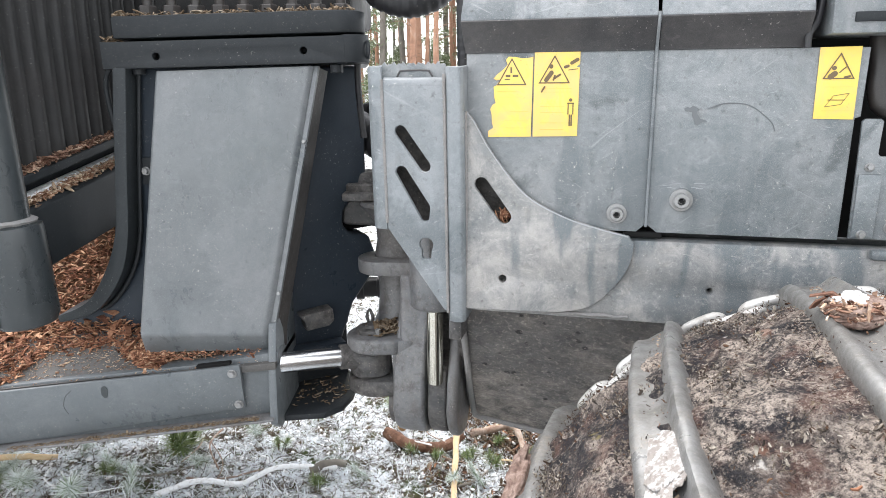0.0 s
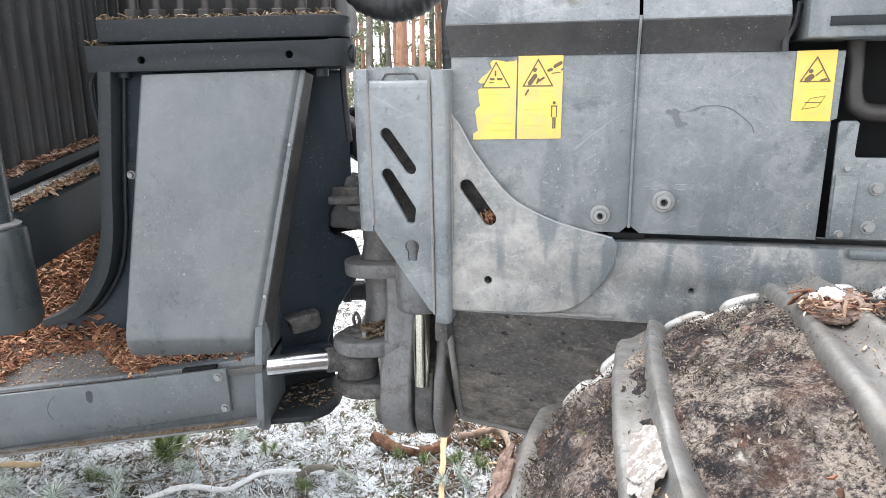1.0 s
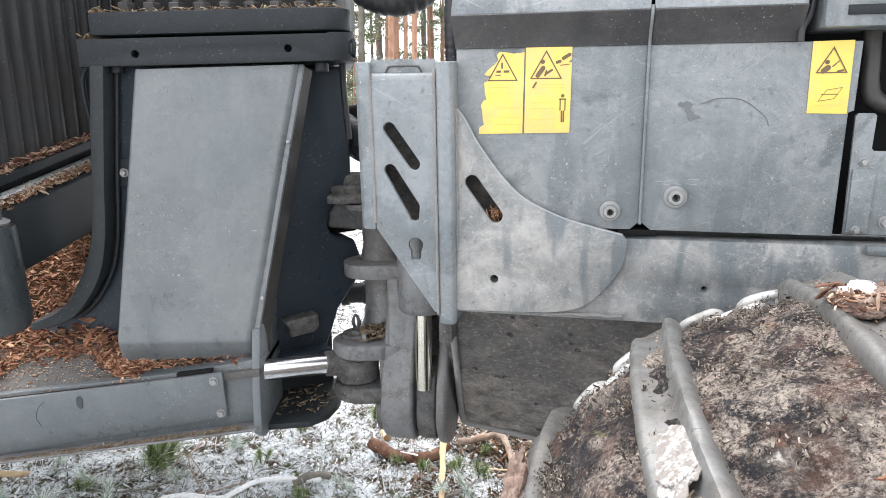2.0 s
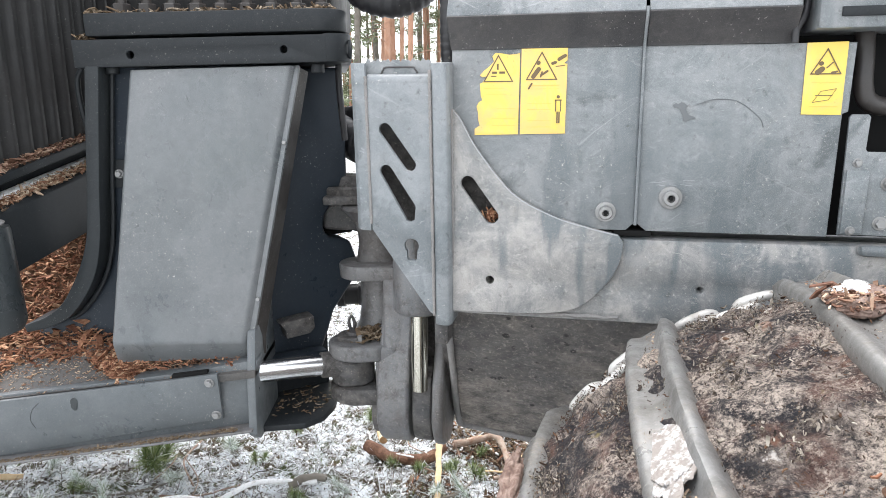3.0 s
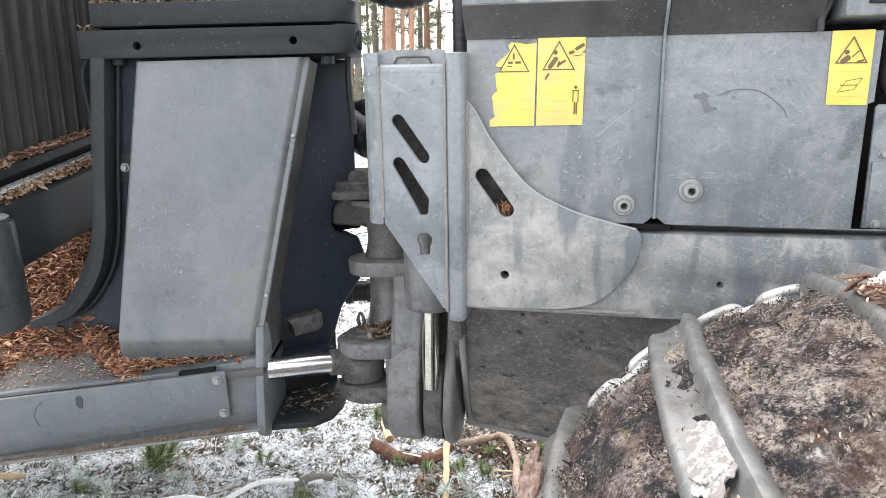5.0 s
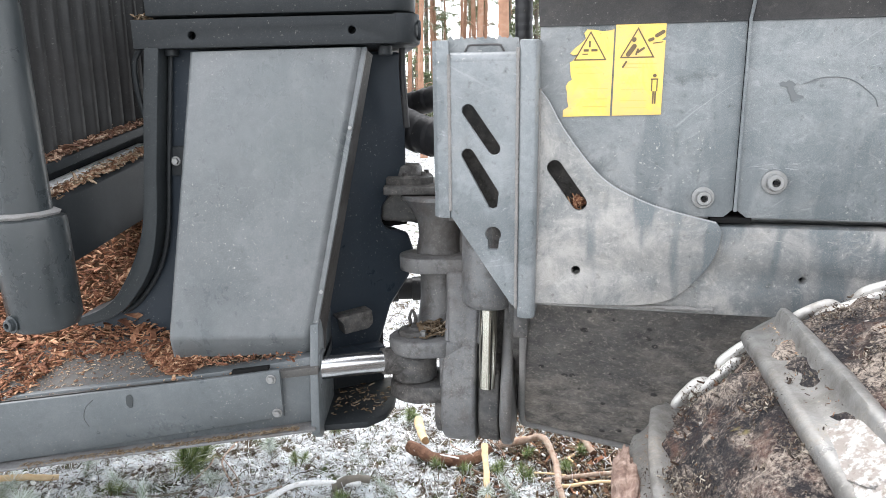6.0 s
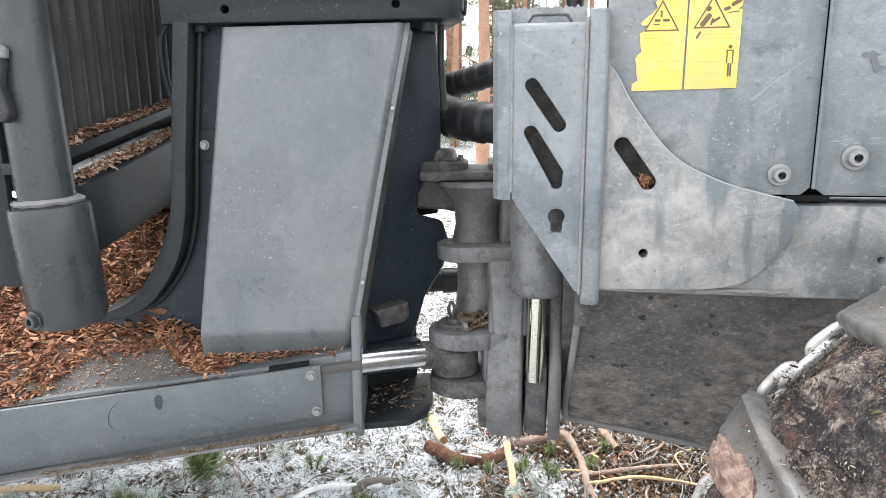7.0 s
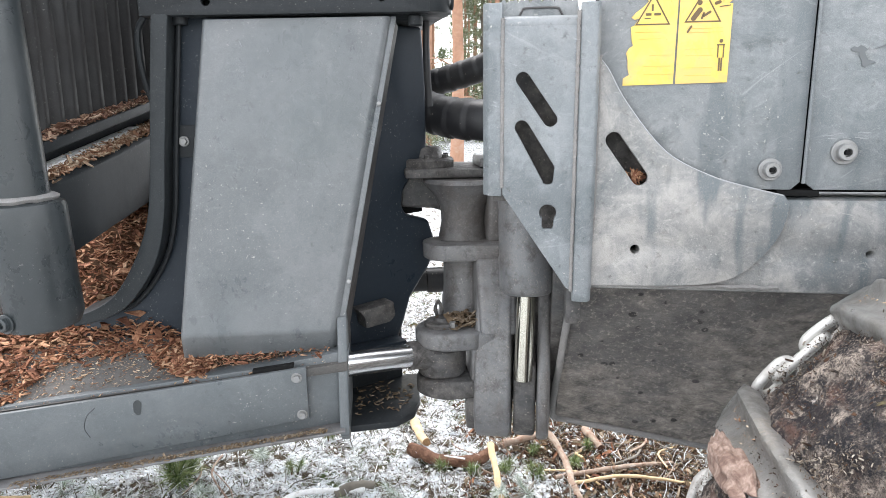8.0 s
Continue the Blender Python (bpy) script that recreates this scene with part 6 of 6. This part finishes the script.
def build_branches():
    fallen("fallen_branch", [(-0.27, 2.68, 0.05), (-0.15, 2.6, 0.025), (-0.02, 2.57, 0.03), (0.06, 2.62, 0.06)], 0.026, BRANCH, "thick red-brown fallen branch on the ground", "branch")
    fallen("fallen_branch", [(0.1, 2.66, 0.05), (0.2, 2.68, 0.05), (0.28, 2.66, 0.07), (0.31, 2.52, 0.04), (0.29, 2.36, 0.03), (0.3, 2.2, 0.02)], 0.015, BRANCH, "crooked red-brown fallen branch on the ground", "branch")
    fallen("wood_stake", [(0.035, 2.58, 0.09), (0.03, 2.42, 0.06), (0.02, 2.2, 0.02)], 0.014, WOOD, "pale peeled stick among the branches", "stick")
    fallen("wood_stake", [(-0.235, 2.95, 0.03), (-0.215, 2.8, 0.03), (-0.2, 2.7, 0.05)], 0.02, WOOD, "pale splintered wood beside the branch", "stick")
    fallen("fallen_branch", [(0.47, 2.78, 0.02), (0.45, 2.68, 0.05), (0.47, 2.58, 0.03)], 0.017, BRANCH, "short broken branch stub on the ground", "branch")
    fallen("fallen_branch", [(0.24, 2.4, 0.03), (0.5, 2.43, 0.04), (0.72, 2.48, 0.02)], 0.009, BRANCH, "thin brown branch lying on the heather", "branch")
    fallen("fallen_branch", [(0.3, 2.35, 0.03), (0.5, 2.36, 0.05), (0.75, 2.3, 0.02)], 0.007, WOOD, "thin pale branch lying on the heather", "branch")
    fallen("fallen_branch", [(-1.1, 2.27, 0.02), (-0.96, 2.34, 0.04), (-0.8, 2.33, 0.03), (-0.66, 2.41, 0.045), (-0.44, 2.43, 0.03)], 0.012, SNOW, "snow-covered fallen branch on the heather", "branch")
    fallen("fallen_branch", [(-0.55, 2.42, 0.03), (-0.47, 2.44, 0.045), (-0.41, 2.45, 0.03)], 0.018, SPRUCE, "grey broken branch with snow beside it", "branch")
    fallen("fallen_branch", [(-1.95, 2.36, 0.1), (-1.75, 2.42, 0.09), (-1.6, 2.5, 0.03)], 0.014, WOOD, "pale bare branch rising from the heather", "branch")
    random.seed(5)
    for i in range(26):
        x, y = random.uniform(-1.9, 0.7), random.uniform(2.2, 3.1)
        a, d = random.uniform(0, 6.28), random.uniform(0.08, 0.2)
        fallen("twig", [(x, y, 0.015), (x + d * math.cos(a), y + d * math.sin(a), 0.03), (x + 2 * d * math.cos(a + 0.3), y + 2 * d * math.sin(a + 0.3), random.uniform(0.01, 0.07))],
               random.uniform(0.002, 0.0045), random.choice((SNOW, SPRUCE, SNOW, BRANCH)), "thin frosted twig lying in the heather", "twig")


build_branches()


def build_slash():
    rng = random.Random(8)
    for i in range(24):
        x, y = rng.uniform(-0.05, 0.8), rng.uniform(2.15, 2.75)
        a, d = rng.uniform(0, 6.28), rng.uniform(0.05, 0.14)
        fallen("twig", [(x, y, 0.02), (x + d * math.cos(a), y + d * math.sin(a), 0.035), (x + 2 * d * math.cos(a + 0.4), y + 2 * d * math.sin(a + 0.4), rng.uniform(0.01, 0.08))],
               rng.uniform(0.0025, 0.006), rng.choice((BRANCH, BRANCH, WOOD, SPRUCE)), "thin brown twig among the fallen branches", "twig")


build_slash()


# ---------------------------------------------------------------- forest
def leaf_cloud(rng, centres, count, spread, size):
    vs, fs = [], []
    for _ in range(count):
        c = centres[rng.integers(len(centres))]
        p = np.array(c) + rng.normal(0, 1, 3) * np.array(spread)
        d, e = rng.normal(0, 1, 3), rng.normal(0, 1, 3)
        d, e = d / np.linalg.norm(d), e / np.linalg.norm(e)
        s = size * rng.uniform(0.5, 1.4)
        b = len(vs)
        vs += [tuple(p - d * s), tuple(p + e * s * 0.3), tuple(p + d * s), tuple(p - e * s * 0.3)]
        fs.append((b, b + 1, b + 2, b + 3))
    return vs, fs


def build_pine(seed, bark):
    """A tall trunk with dead twigs low down and a high crown."""
    rng = np.random.default_rng(seed)
    f = thing("pine_tree", (0, 0, 0), "tall forest pine with a bare reddish trunk" if bark is PINE else "tall forest spruce with a grey trunk", "tree", "forest trees")
    trunk = tube([(0.05 * math.sin(i * 0.7 + seed), 0.05 * math.cos(i + seed), -0.3 + i * 1.2) for i in range(15)], lambda t: 0.105 * (1 - 0.75 * t) + 0.04 * (1 - t) ** 10, 12)
    bits = [trunk]
    ends = []
    for i in range(46):
        h, a = rng.uniform(1.0, 15.5), rng.uniform(0, 6.28)
        d = rng.uniform(0.4, 1.0) if h < 8 else rng.uniform(1.0, 2.2) * (1.25 - h / 20)
        p = Vector((0.1 * math.cos(a), 0.1 * math.sin(a), h))
        q = Vector((d * math.cos(a), d * math.sin(a), h + rng.uniform(-0.2, 0.25)))
        bits.append(tube([p, (p + q) / 2 + Vector((0, 0, 0.08)), q], lambda t: 0.016 * (1 - 0.7 * t), 5))
        if h > 7 or bark is SPRUCE:
            ends += [tuple(p.lerp(q, t)) for t in (0.5, 0.8, 1.0)]
    part("trunk", rough_up(merge(*bits), 0.012, 9), bark, f)
    vs, fs = leaf_cloud(rng, ends, 5200, (0.2, 0.2, 0.1), 0.09)
    stuff("crown", vs, fs, FAR_NEEDLE, "", "", f, "")
    return f


def build_young_spruce(seed):
    rng = np.random.default_rng(seed)
    f = thing("young_spruce", (0, 0, 0), "young green spruce under the tall trees", "tree", "young spruces")
    part("trunk", tube([(0, 0, -0.1), (0.02, 0, 1.5), (0, 0.02, 3.4)], lambda t: 0.035 * (1 - 0.85 * t), 7), SPRUCE, f)
    ends = []
    for i in range(70):
        h = rng.uniform(0.15, 3.3)
        a, d = rng.uniform(0, 6.28), 1.0 * (1 - h / 3.6)
        for t in (0.3, 0.55, 0.8, 1.0):
            ends.append((d * t * math.cos(a), d * t * math.sin(a), h - 0.15 * t * d))
    vs, fs = leaf_cloud(rng, ends, 4200, (0.09, 0.09, 0.05), 0.06)
    stuff("crown", vs, fs, FAR_NEEDLE, "", "", f, "")
    return f


def build_forest():
    kinds = [build_pine(41, PINE), build_pine(42, PINE), build_pine(43, SPRUCE)]
    young = [build_young_spruce(51), build_young_spruce(52)]
    rng = random.Random(77)
    fixed = [(1.1, 12.5, 0), (-2.14, 22.0, 2), (-1.05, 20.0, 0), (-0.8, 24.0, 1), (-0.33, 18.0, 0), (1.5, 23.0, 1)]
    spots = [(x, y, k) for x, y, k in fixed]
    while len(spots) < 110:
        y = rng.uniform(24, 62)
        x = rng.uniform(-0.34, 0.26) * y
        spots.append((x, y, rng.choice((0, 1, 1, 0, 2))))
    for _ in range(26):
        a, d = rng.uniform(0.3, 5.9), rng.uniform(14, 40)
        spots.append((d * math.sin(a), d * math.cos(a), rng.choice((0, 1, 2))))
    used = set()
    for x, y, k in spots:
        s = rng.uniform(0.75, 1.15)
        m = Matrix.Translation((x, y, ground_height(x, y) - 0.05)) @ Matrix.Rotation(rng.uniform(0, 6.28), 4, "Z")
        if k in used:
            o = copy_thing(kinds[k], m)
        else:
            used.add(k)
            o = kinds[k]
            o.matrix_basis = m
        o.scale = (s, s, s)
    first = [True, True]
    for i in range(110):
        y = rng.uniform(22, 60)
        x, k = rng.uniform(-0.34, 0.26) * y, rng.randrange(2)
        m = Matrix.Translation((x, y, ground_height(x, y) - 0.05)) @ Matrix.Rotation(rng.uniform(0, 6.28), 4, "Z")
        o = copy_thing(young[k], m) if not first[k] else young[k]
        if first[k]:
            o.matrix_basis, first[k] = m, False
        s = rng.uniform(0.5, 1.3)
        o.scale = (s, s, s)


build_forest()
